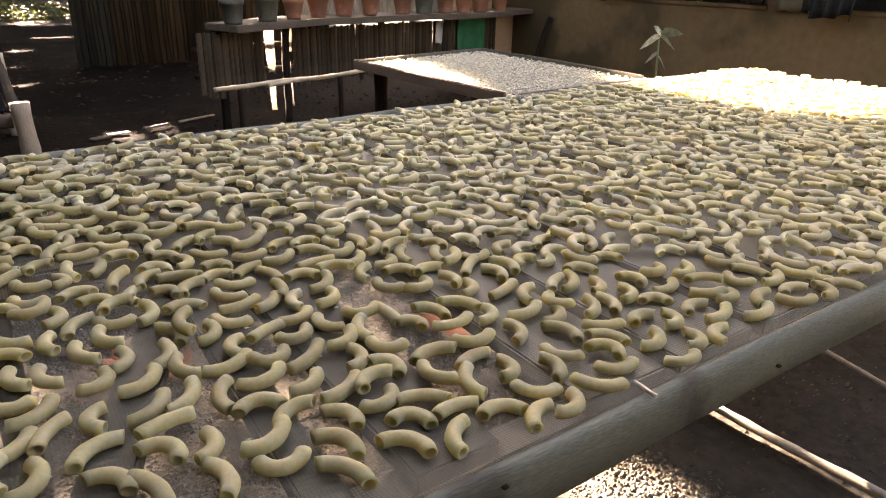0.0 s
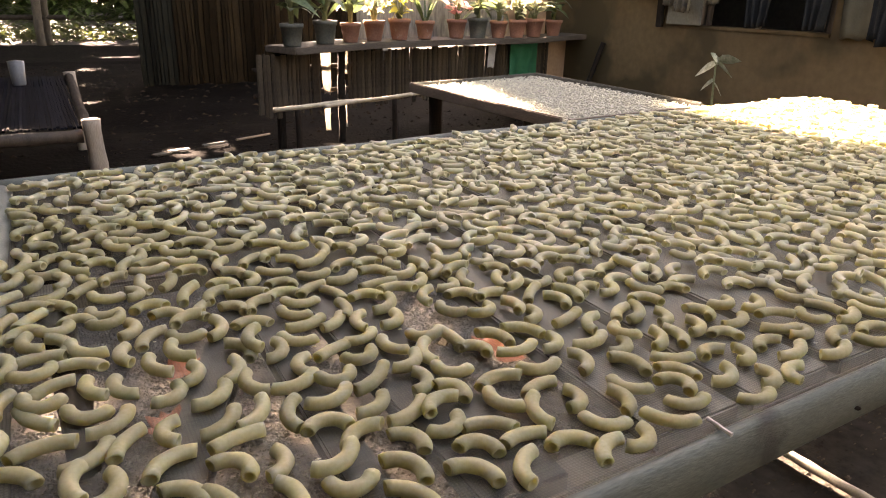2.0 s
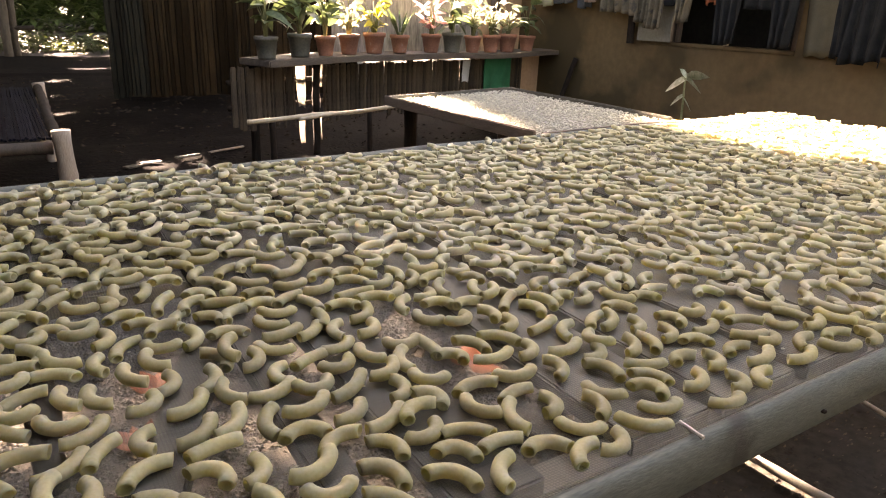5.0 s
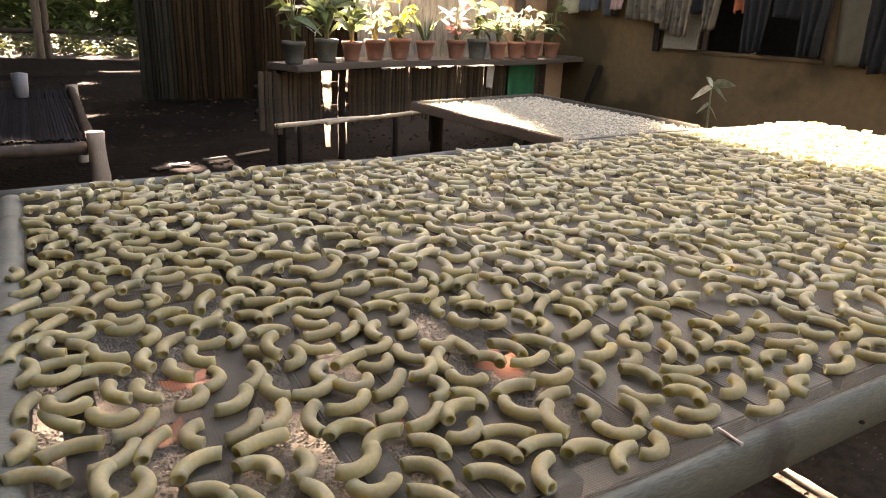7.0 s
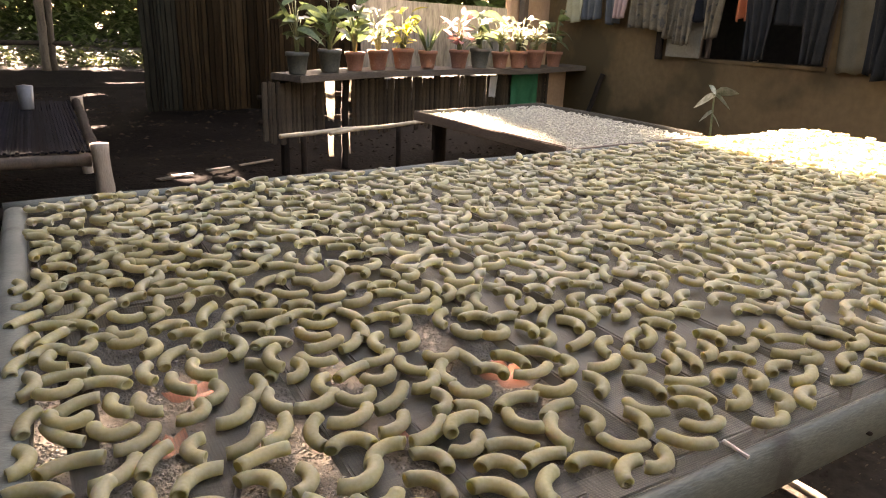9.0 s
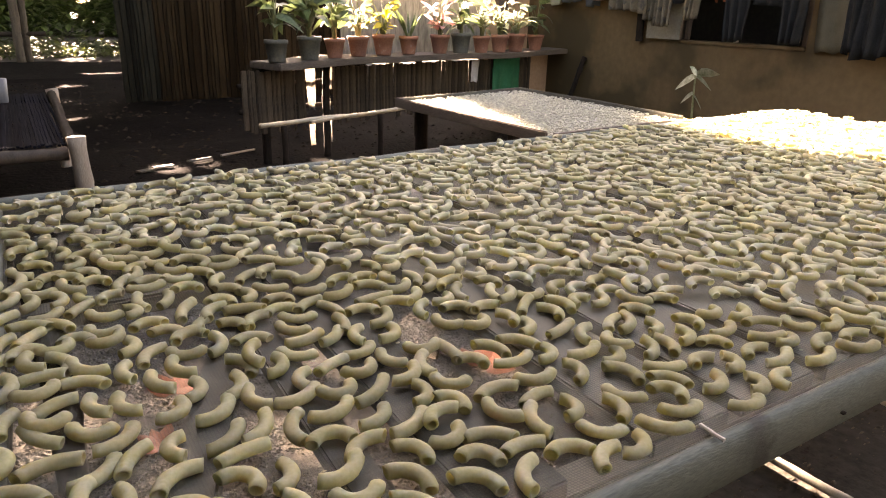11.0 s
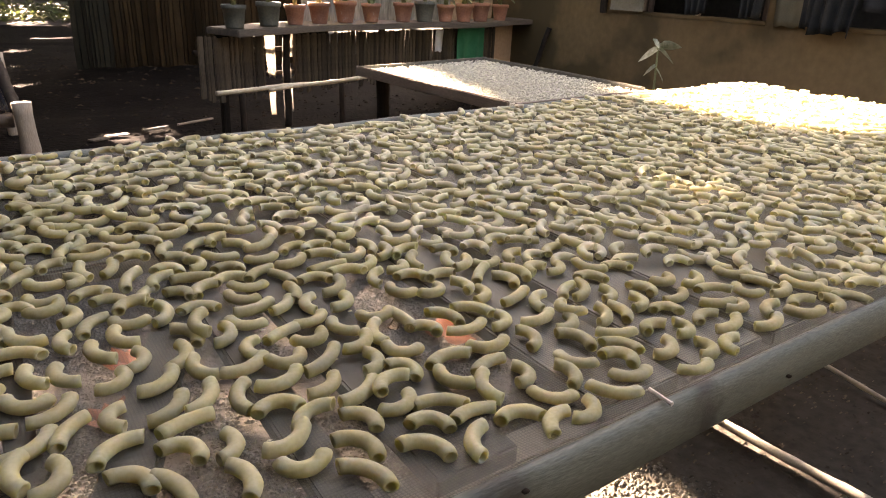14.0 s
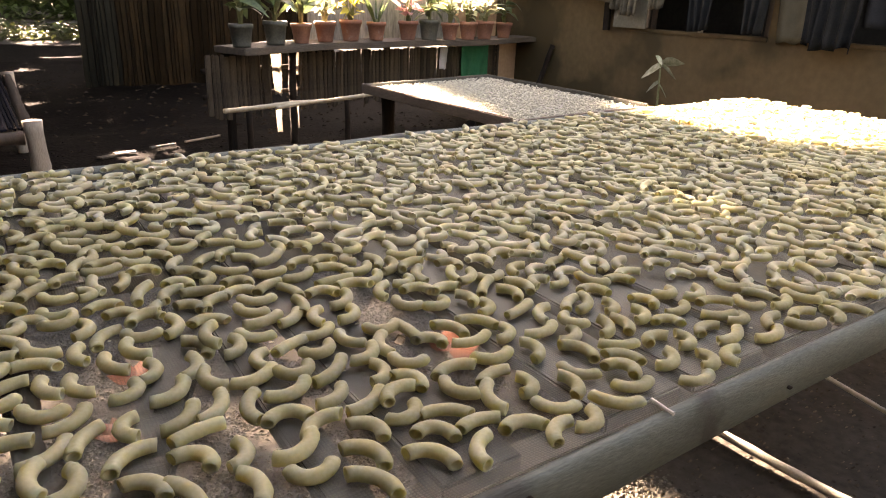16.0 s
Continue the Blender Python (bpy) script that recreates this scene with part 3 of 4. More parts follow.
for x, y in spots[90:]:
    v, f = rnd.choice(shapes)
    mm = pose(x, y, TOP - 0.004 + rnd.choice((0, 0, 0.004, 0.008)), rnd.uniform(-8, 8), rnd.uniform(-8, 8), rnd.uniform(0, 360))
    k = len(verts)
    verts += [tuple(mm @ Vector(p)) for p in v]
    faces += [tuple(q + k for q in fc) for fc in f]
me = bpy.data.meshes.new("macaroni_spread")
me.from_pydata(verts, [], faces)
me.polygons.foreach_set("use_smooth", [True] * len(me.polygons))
me.materials.append(M["pasta_lit"])
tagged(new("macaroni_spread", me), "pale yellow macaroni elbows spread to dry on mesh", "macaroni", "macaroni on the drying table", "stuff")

# a splinter poking out at the near rail
tagged(part("splinter", pole((0.407, 0.304, TOP + 0.006), (0.407, 0.281, TOP + 0.005), 0.0018, 2, 0.0004, 3, 6), "bamboo_pale"), "thin pale wooden splinter on the table edge", "splinter")

# ---- dead leaves under the table ----
LEAVES = ((0.9, 1.257, 20, 0.115), (0.187, 1.508, 70, 0.085), (0.272, 1.44, 130, 0.085), (0.12, 1.305, 100, 0.07), (0.578, 1.134, 40, 0.055))
for x, y, a, s in LEAVES:
    bm = bmesh.new()
    for k in range(5):
        t = radians(a + (k - 2) * 42)
        leaf_faces(bm, (0, 0, 0.012), (s * 0.75 * math.cos(t), s * 0.75 * math.sin(t), 0.022 + 0.01 * (k % 2)), s * 0.55, Vector((-math.sin(t), math.cos(t), 0)))
    tagged(part("fallen_leaf", bm, "dry_leaf", smooth=True, m=pose(x, y, 0.0)), "crumpled orange-brown fallen leaf on the earth", "leaf", "fallen leaves")

# pale curled bark flake lying among the leaves
bm = bmesh.new()
rows = []
for i in range(7):
    t = -0.5 + i / 6
    rows.append([bm.verts.new((0.05 * t + 0.004 * noise.noise(Vector((i, j, 4))), 0.03 * (j / 4 - 0.5) * (1 - 0.9 * t * t), 0.012 + 0.045 * t * t + 0.006 * noise.noise(Vector((i * 2.1, j * 1.3, 1))))) for j in range(5)])
for r0, r1 in zip(rows, rows[1:]):
    for j in range(4):
        bm.faces.new((r0[j], r0[j + 1], r1[j + 1], r1[j]))
bmesh.ops.solidify(bm, geom=bm.faces[:], thickness=0.0015)
tagged(part("bark_flake", bm, "wood_pale", smooth=True, m=pose(0.796, 1.353, 0.0, 0, 0, 35)), "pale curled bark flake on the earth", "bark")
r = random.Random(61)
verts, faces = [], []
for _ in range(70):
    x = rnd.uniform(-0.05, 1.5)
    y = rnd.uniform(0.32, back_y(x) - 0.03)
    a, q = r.uniform(0, 6.28), r.uniform(0.0012, 0.0032)
    k = len(verts)
    for n in range(4):
        t = a + n * 1.571
        verts.append((x + q * math.cos(t) * r.uniform(0.6, 1.6), y + q * math.sin(t) * r.uniform(0.5, 1.0), TOP + 0.0012 + r.uniform(0, 0.001)))
    verts.append((x, y, TOP + 0.0012 + q * 0.6))
    faces += [(k, k + 1, k + 4), (k + 1, k + 2, k + 4), (k + 2, k + 3, k + 4), (k + 3, k, k + 4), (k + 3, k + 2, k + 1, k)]
me = bpy.data.meshes.new("crumbs")
me.from_pydata(verts, [], faces)
me.materials.append(M["pasta_lit"])
tagged(new("crumbs", me), "tiny pale broken pasta crumbs on the mesh", "crumbs", kind="stuff")

# ---- poles on the ground by the table ----
tagged(part("bamboo_pole", pole((1.2, 0.8, -0.002), (1.247, 0.1, -0.002), 0.0095, 7, 0.004, 11), "bamboo_pale", smooth=True), "thin pale bamboo pole lying on dark earth", "pole", "poles on the earth")
tagged(part("bamboo_pole", pole((1.70, 0.9, 0.008), (1.507, 0.1, 0.008), 0.006, 7, 0.005, 17), "bamboo_pale", smooth=True), "thin pale bamboo pole lying on dark earth", "pole", "poles on the earth")

# ---- second tray ----
tray = thing("drying_tray", "shallow wooden tray full of small pale chips", "tray")
TA, TB, TC, TD = Vector((1.185, 2.275, 0)), Vector((1.885, 2.43, 0)), Vector((1.868, 1.51, 0)), Vector((1.226, 1.458, 0))


def tray_side(a, b, w, z0, z1, name="side_board"):
    d = (b - a)
    bm = box(0, d.length, 0, w, z0, z1, 0.003, 0.002, 6, 0, a.x)
    return part(name, bm, "tray_side" if name == "side_board" else "board", tray, m=pose(a.x, a.y, 0, 0, 0, math.degrees(math.atan2(d.y, d.x))))


tray_side(TD, TA, 0.010, 0.522, 0.556)
tray_side(TA + Vector((0, -0.02, 0)), TB + Vector((0, -0.02, 0)), 0.012, 0.522, 0.556, "end_board")
tray_side(TB + Vector((-0.02, -0.02, 0)), TC + Vector((-0.02, 0, 0)), 0.012, 0.522, 0.558, "end_board")
tray_side(TD + Vector((0.03, 0, 0)), TC + Vector((-0.03, 0, 0)), 0.018, 0.522, 0.547)
bm = bmesh.new()
put_faces(bm, [(*p[:2], z) for z in (0.524, 0.534) for p in (TA + Vector((0.0, -0.02, 0)), TB + Vector((-0.03, -0.03, 0)), TC + Vector((-0.03, 0.01, 0)), TD)], [(0, 1, 2, 3), (4, 5, 6, 7), (0, 1, 5, 4), (1, 2, 6, 5), (2, 3, 7, 6), (3, 0, 4, 7)])
part("tray_floor", bm, "white_board", tray)
for i, p in enumerate((TA + Vector((0.06, -0.08, 0)), TB + Vector((-0.08, -0.08, 0)), TC + Vector((-0.08, 0.06, 0)), TD + Vector((0.06, 0.06, 0)))):
    part("leg", pole((p.x, p.y, -0.03), (p.x, p.y, 0.524), 0.024, 3, 0.004, 30 + i), "wood_dark", tray, smooth=True)
verts, faces = [], []
r = random.Random(21)
shapes = [elbow(b, 400 + b, 3, 5) for b in (60, 100, 150)]
for _ in range(6500):
    u, v = r.random(), r.random()
    p = (TD * (1 - u) + TC * u) * (1 - v) + (TA * (1 - u) + TB * u) * v
    c = (TA + TB + TC + TD) / 4
    p = c + (p - c) * 0.94
    vv, ff = r.choice(shapes)
    mm = pose(p.x, p.y, 0.5345 + r.uniform(0, 0.012), r.uniform(-25, 25), r.uniform(-25, 25), r.uniform(0, 360)) @ Matrix.Diagonal((0.3, 0.32, 0.36, 1))
    k = len(verts)
    verts += [tuple(mm @ Vector(q)) for q in vv]
    faces += [tuple(q + k for q in f) for f in ff]
me = bpy.data.meshes.new("small_chips")
me.from_pydata(verts, [], faces)
me.materials.append(M["chips"])
tagged(new("small_chips", me), "small pale dried chips filling the wooden tray", "chips", kind="stuff")

# ---- fence with its shelf ----
FA, FANG = Vector((1.10, 3.79, 0)), math.atan2(0.89, 2.9)
FU, FN = Vector((math.cos(FANG), math.sin(FANG), 0)), Vector((-math.sin(FANG), math.cos(FANG), 0))


def fp(u, v, z=0.0):
    p = FA + FU * u + FN * v
    return (p.x, p.y, z)


FM = pose(FA.x, FA.y, 0, 0, 0, math.degrees(FANG))
FENCE_FOOT = 0.19
fence = thing("fence", "weathered fence of upright split bamboo slats", "fence", m=FM)
r = random.Random(5)
u = -0.05
while u < 2.74:
    w = r.uniform(0.018, 0.045)
    if 0.38 < u < 0.59:
        u = 0.6
    bm = box(0, w, 0, 0.012, r.uniform(FENCE_FOOT - 0.03, FENCE_FOOT + 0.02), r.uniform(0.515, 0.53), 0.004, 0.004, 5, 2, u)
    part("slat", bm, "fence", fence, m=pose(u, 0.03 + r.uniform(-0.004, 0.004), 0, 0, r.uniform(-0.35, 0.35), 0))
    u += w + r.uniform(0.0, 0.005)
for z in (0.3, 0.44):
    part("crossbar", pole((-0.06, 0.06, z), (2.64, 0.06, z), 0.013, 12, 0.004, z), "wood_dark", fence, smooth=True)
tagged(part("wooden_post", pole(fp(0.5, -0.01, -0.03), fp(0.505, -0.01, 0.53), 0.022, 3, 0.008, 8, 10), "wood_dark", smooth=True), "dark knotty wooden post in a gap of the fence", "post")
tagged(part("rail_pole", pole((0.754, 2.577, 0.43), (1.46, 2.79, 0.43), 0.009, 9, 0.007, 4), "bamboo", smooth=True), "long sunlit bamboo pole resting on short stakes", "pole", "poles on stakes")
tagged(part("rail_pole", pole((0.98, 2.63, 0.424), (1.545, 2.82, 0.436), 0.0075, 8, 0.006, 6), "bamboo", smooth=True), "long sunlit bamboo pole resting on short stakes", "pole", "poles on stakes")
for i, (x, y) in enumerate(((0.86, 2.609), (1.36, 2.76))):
    tagged(part("stake", pole((x, y, -0.03), (x, y, 0.42), 0.012, 3, 0.003, 70 + i), "wood_dark", smooth=True), "short dark stake carrying the pole", "stake", "stakes")
shelf = thing("plant_shelf", "rough grey plank shelf on top of the fence", "shelf", m=FM)
bm = box(0.05, 3.04, -0.19, 0.1, 0.535, 0.572, 0.005, 0.008, 16, 0, 2)
for v in bm.verts:
    v.co.z += 0.02 * v.co.x / 3 + 0.012 * math.sin(v.co.x * 1.9)
part("plank", bm, "shelf", shelf)
for u in (0.1, 1.4, 2.62):
    part("bracket", box(u, u + 0.04, 0.062, 0.098, -0.03, 0.532 + 0.0066 * u, 0.004, 0.003, 5, 2, u), "wood_dark", shelf)


def shelf_z(u):
    return 0.572 + 0.02 * u / 3 + 0.012 * math.sin(u * 1.9)


def pot_mesh(rt, rb, h, name, material):
    """A thrown flower pot: tapering wall, thick rolled rim, hollow inside."""
    prof = [(0, 0), (rb, 0), (rb + 0.1 * (rt - rb), h * 0.1), (rt * 0.96, h * 0.8), (rt * 1.05, h * 0.81), (rt * 1.07, h * 0.98), (rt * 1.0, h), (rt * 0.93, h * 0.99), (rt * 0.88, h * 0.82)]
    bm = bmesh.new()
    sides = 20
    rings = [[bm.verts.new((q * math.cos(2 * math.pi * k / sides), q * math.sin(2 * math.pi * k / sides), z)) for k in range(sides)] for q, z in prof[1:]]
    c = bm.verts.new((0, 0, 0))
    for k in range(sides):
        bm.faces.new((c, rings[0][(k + 1) % sides], rings[0][k]))
    for r0, r1 in zip(rings, rings[1:]):
        for k in range(sides):
            bm.faces.new((r0[k], r0[(k + 1) % sides], r1[(k + 1) % sides], r1[k]))
    return finish(bm, name, material, True)


POT_RED, POT_GREY = pot_mesh(0.072, 0.05, 0.135, "pot", "terracotta"), pot_mesh(0.072, 0.055, 0.14, "pot", "pot_grey")


def soil_disc(q, z):
    bm = bmesh.new()
    bmesh.ops.create_circle(bm, cap_ends=True, radius=q, segments=16)
    for v in bm.verts:
        v.co.z = z + 0.004 * noise.noise(v.co * 60)
    return bm


def broad_plant(seed, n, height, lw, long, spread):
    """Thin stems from the pot, each with a few pointed blades of its own length and tilt."""
    r = random.Random(seed)
    bl, st = bmesh.new(), bmesh.new()
    for k in range(n):
        a = k * 2.4 + r.uniform(-0.5, 0.5)
        h = height * r.uniform(0.25, 1.0)
        q = spread * r.uniform(0.2, 1.0)
        tip = Vector((q * math.cos(a), q * math.sin(a), 0.11 + h))
        mid = Vector((tip.x * 0.35, tip.y * 0.35, 0.11 + h * 0.6))
        tube([(0.008 * math.cos(a), 0.008 * math.sin(a), 0.1), mid, tip], [0.004, 0.003, 0.002], 5, st)
        for base, part_len in ((tip, 1.0), (mid, 0.75)):
            if part_len < 1 and r.random() < 0.45:
                continue
            b = a + r.uniform(-0.9, 0.9)
            ll = long * part_len * r.uniform(0.55, 1.25)
            end = base + Vector((math.cos(b) * ll, math.sin(b) * ll, r.uniform(-0.1, 1.1) * ll))
            dv = (end - base).normalized()
            sd = Matrix.Rotation(r.uniform(-1.1, 1.1), 3, dv) @ dv.cross(Vector((0, 0, 1)))
            leaf_faces(bl, base, end, lw * r.uniform(0.6, 1.3), sd, r.uniform(0.1, 0.75))
    return bl, st


def spike_plant(seed, n, height, w):
    """A tuft of narrow arching blades."""
    r = random.Random(seed)
    bl, st = bmesh.new(), bmesh.new()
    for k in range(n):
        a = r.uniform(0, 6.28)
        h = height * r.uniform(0.6, 1.0)
        leaf_faces(bl, (0.015 * math.cos(a), 0.015 * math.sin(a), 0.1), (h * 0.5 * math.cos(a), h * 0.5 * math.sin(a), 0.1 + h), w, None, 0.25, 6)
    tube([(0, 0, 0.09), (0, 0, 0.13)], 0.01, 6, st)
    return bl, st


POTS = ((0.094, "g", "leaf", "b"), (0.32, "g", "leaf", "b"), (0.505, "r", "leaf", "b"), (0.689, "r", "leaf_pale", "b"), (0.9, "r", "leaf_yellow", "b"), (1.128, "r", "leaf", "s"), (1.438, "r", "leaf_pink", "b"), (1.663, "g", "leaf", "b"), (1.899, "r", "leaf_pale", "b"), (2.123, "r", "leaf_pale", "b"), (2.339, "r", "leaf_pale", "b"), (2.609, "r", "leaf", "b"))
LEAFWORDS = {"leaf": "green broad-leaved", "leaf_pale": "pale variegated", "leaf_yellow": "yellow-leaved", "leaf_pink": "pink-leaved"}
for i, (u, kind, lm, shape) in enumerate(POTS):
    word = "spiky green" if shape == "s" else LEAFWORDS[lm]
    pt = thing("potted_plant", word + " plant in a " + ("terracotta" if kind == "r" else "dark grey") + " pot on the shelf", "plant", "potted plants on the shelf", m=pose(*fp(u, -0.1, shelf_z(u) + 0.002), 0, 0, 40 * i))
    sc = 0.84 + 0.06 * math.sin(i * 2.1) + 0.045 * u
    pot = part("pot", POT_RED if kind == "r" else POT_GREY, None, pt, m=Matrix.Diagonal((sc, sc, sc, 1)))
    part("soil", soil_disc(0.064, 0.112), "soil", pot)
    bl, st = spike_plant(i, 16, 0.26, 0.014) if shape == "s" else broad_plant(50 + i, *((13, 0.3, 0.055, 0.15, 0.055) if lm == "leaf" else (19, 0.24, 0.042, 0.095, 0.08)))
    stem = part("stem", st, "stem", pt, smooth=True)
    part("foliage", bl, lm, stem, smooth=True)

# things hung on the fence
def cloth(name, w, h, material, label, m, waves=3, depth=0.02, seed=0, taper=0.0):
    """A hanging cloth with folds, a ragged hem and thickness."""
    bm = bmesh.new()
    nx, nz = 22, 14
    layers = []
    for side in (0, 1):
        g = []
        for j in range(nz + 1):
            f = j / nz
            row = []
            for i in range(nx + 1):
                e = i / nx
                y = depth * (0.25 + f) * math.sin(e * waves * 6.28 + seed + 1.3 * f) + 0.3 * depth * noise.noise(Vector((e * 5, f * 4, seed)))
                hem = 0.06 * h * noise.noise(Vector((e * 3, seed, 0))) * f
                row.append(bm.verts.new(((e - 0.5) * w * (1 - taper * f), y + side * 0.003, -f * h + hem)))
            g.append(row)
        for r0, r1 in zip(g, g[1:]):
            for i in range(nx):
                bm.faces.new((r0[i], r0[i + 1], r1[i + 1], r1[i]))
        layers.append(g)
    a, b = layers
    for i in range(nx):
        for j in (0, nz):
            bm.faces.new((a[j][i], a[j][i + 1], b[j][i + 1], b[j][i]))
    for j in range(nz):
        for i in (0, nx):
            bm.faces.new((a[j][i], a[j + 1][i], b[j + 1][i], b[j][i]))
    return tagged(part(name, bm, material, smooth=True, m=m), label, "cloth")


fdeg = math.degrees(FANG)
# thin backlit strips, added in the fence gap to stand in for daylight
for i, (u, z, w, h, tp) in enumerate(((0.425, 0.53, 0.075, 0.25, 0.3), (0.56, 0.53, 0.075, 0.14, 0.5), (0.545, 0.37, 0.04, 0.1, -0.4), (0.425, 0.21, 0.05, 0.15, 0.5), (0.555, 0.22, 0.055, 0.16, -0.2))):
    cloth("hanging_rag", w, h, "strip_thin", "thin torn white strip standing in for daylight in a fence gap", pose(*fp(u, 0.035, z), 0, 4 * (i % 3 - 1), fdeg), 1, 0.012, 1 + 1.7 * i, tp)
cloth("hanging_rag", 0.09, 0.16, "cloth_white", "pale rag hanging on the fence under the shelf", pose(*fp(1.96, -0.01, 0.52), 0, 0, fdeg), 1, 0.012, 1, 0.1)
cloth("hanging_rag", 0.36, 0.26, "cloth_green", "bright green cloth hanging on the fence", pose(*fp(2.36, -0.012, 0.53), 0, 0, fdeg), 2, 0.012, 2)
tagged(part("white_sheet", box(2.685, 3.06, 0.05, 0.065, -0.03, 0.53, 0.003, 0.003, 3, 2, 5), "panel_brown", m=FM), "pale board panel beside the fence end", "panel")
# added sheet standing in for the bright outside, and the brown corner partition
tagged(part("wall_screen", box(0.95, 2.55, 0.36, 0.366, 0.5, 1.02, 0.001, 0.004, 12, 0, 1), "sheet_thin", m=FM), "pale translucent sheet added for the bright outside behind the plants", "sheet", kind="structure")
tagged(part("wall_partition", box(2.57, 3.2, 0.34, 0.4, -0.03, 1.9, 0.004, 0.002, 5, 2, 3), "panel_brown", m=FM), "brown painted partition beside the plants", "wall", kind="structure")
tagged(part("corner_post", box(2.64, 2.7, 0.25, 0.31, -0.03, 1.9, 0.005, 0.004, 6, 2, 3), "frame_wood", m=FM), "dark square wooden post at the corner", "post")

# ---- dark hut wall ----
hut = thing("hut_wall", "dark wall of upright weathered wooden strips", "wall", kind="structure")
# right of x = 2.05 the wall is added in place of dark foliage
part("backing", box(0.86, 3.3, 6.95, 7.03, -0.03, 1.4, 0.004), "wood_dark", hut)
r = random.Random(11)
x = 0.84
while x < 3.28:
    w = r.uniform(0.02, 0.065)
    part("strip", box(x, x + w, 0, 0.02, -0.03, 1.4 - r.uniform(0, 0.03), 0.005, 0.008, 7, 2, x), "hut_reflect" if x < 1.13 + r.uniform(-0.12, 0.12) else "hut", hut, m=pose(0, 6.92 + r.uniform(-0.008, 0.008), 0))
    x += w + r.uniform(0.002, 0.01)

# ---- bamboo bed ----
bed = thing("bamboo_bed", "low outdoor bed with dark slatted top", "bed")
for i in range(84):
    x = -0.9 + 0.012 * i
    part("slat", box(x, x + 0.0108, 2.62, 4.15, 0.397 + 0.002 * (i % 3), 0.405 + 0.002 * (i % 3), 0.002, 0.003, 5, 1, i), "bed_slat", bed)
part("rail", pole((-0.95, 2.6, 0.375), (0.1, 2.62, 0.375), 0.022, 6, 0.006, 2), "frame_wood", bed, smooth=True)
part("rail", pole((-0.95, 4.16, 0.375), (0.15, 4.16, 0.375), 0.022, 6, 0.006, 3), "wood_dark", bed, smooth=True)
part("rail", pole((0.115, 2.66, 0.40), (0.14, 4.12, 0.40), 0.02, 6, 0.006, 4), "wood_dark", bed, smooth=True)
part("rail", pole((-0.95, 2.58, 0.22), (0.09, 2.58, 0.22), 0.022, 6, 0.006, 5), "wood_dark", bed, smooth=True)
for i, (x, y, h) in enumerate(((0.14, 2.58, 0.435), (-0.92, 2.58, 0.43), (0.16, 4.2, 0.42), (-0.92, 4.2, 0.42))):
    part("leg", pole((x, y, -0.03), (x - 0.012, y, h), 0.027, 3, 0.004, 60 + i, 12), "wood_pale", bed, "pale round wooden leg", smooth=True)
bm = bmesh.new()
tube([(0, 0, 0), (0, 0, 0.004), (0, 0, 0.09), (0, 0, 0.096), (0, 0, 0.09)], [0.028, 0.03, 0.037, 0.037, 0.033], 18, bm, False)
bm.faces.new([v for v in bm.verts if v.co.z < 0.001])
tagged(part("cup", bm, "plastic", smooth=True, m=pose(-0.08, 3.8, 0.408) @ Matrix.Diagonal((0.95, 0.95, 1.2, 1))), "white plastic cup on the bed", "cup")

# ---- boards lying in the dark yard ----
for i, (p, ln, w, a, mt) in enumerate((((0.62, 3.99), 0.12, 0.04, 12, "wood_pale"), ((0.84, 4.08), 0.16, 0.025, 22, "board"), ((1.1, 4.2), 0.26, 0.018, 24, "wood_pale"), ((0.52, 3.92), 0.1, 0.05, 30, "litter"))):
    tagged(part("loose_board", box(-ln / 2, ln / 2, -w / 2, w / 2, 0, 0.009, 0.002, 0.004, 4, 0, i), mt, m=pose(*p, -0.002, 0, 0, a)), "weathered scrap board lying on the dark earth", "board", "loose boards")

# ---- garden beyond the yard ----
for i, x in enumerate((0.13, 0.24)):
    tagged(part("garden_post", pole((x, 12.0 + 0.1 * i, -0.05), (x + 0.03, 12.0, 1.6), 0.06 - 0.01 * i, 5, 0.02, 80 + i, 10), "fence", smooth=True), "rough wooden post at the garden edge", "post", "garden posts")
tagged(part("garden_rail", pole((-3.5, 12.06, 0.36), (0.5, 12.06, 0.38), 0.035, 10, 0.02, 85), "wood_dark", smooth=True), "dark horizontal rail of the garden fence", "rail")


def leafy(name, n, area, size, material, label, category, seed, kind="stuff"):
    """A mass of single leaf blades in a band of space: area (x0, x1, y0, y1, z0, z1)."""
    r = random.Random(seed)
    bm = bmesh.new()
    for _ in range(n):
        x, y = r.uniform(area[0], area[1]), r.uniform(area[2], area[3])
        top = area[5] * (0.55 + 0.45 * noise.noise(Vector((x * 1.1, y * 1.1, seed))))
        z = area[4] + (top - area[4]) * r.random()
        a, s = r.uniform(0, 6.28), size * r.uniform(0.6, 1.4)
        leaf_faces(bm, (x, y, z), (x + s * math.cos(a), y + s * math.sin(a), z + s * r.uniform(-0.4, 0.7)), s * 0.45, None, 0.2, 2)
    return tagged(part(name, bm, material), label, category, kind=kind)


leafy("grass", 3600, (-2.5, 3.2, 12.3, 15.5, 0.0, 0.3), 0.14, "grass", "sunlit low green plants covering the garden", "plants", 31)
leafy("shrubs", 9000, (-4.5, 6.5, 19.6, 21.6, 0.0, 2.9), 0.28, "wood_leaf", "dense dark green shrubs behind the garden", "shrub", 32)
# leaf wall on the left is added out of view to block sky light
leafy("hedge", 6000, (-5.2, -4.2, 1.5, 16.0, 0.0, 3.6), 0.3, "wood_leaf", "tall leaf wall out of view, added to darken the yard", "hedge", 34)
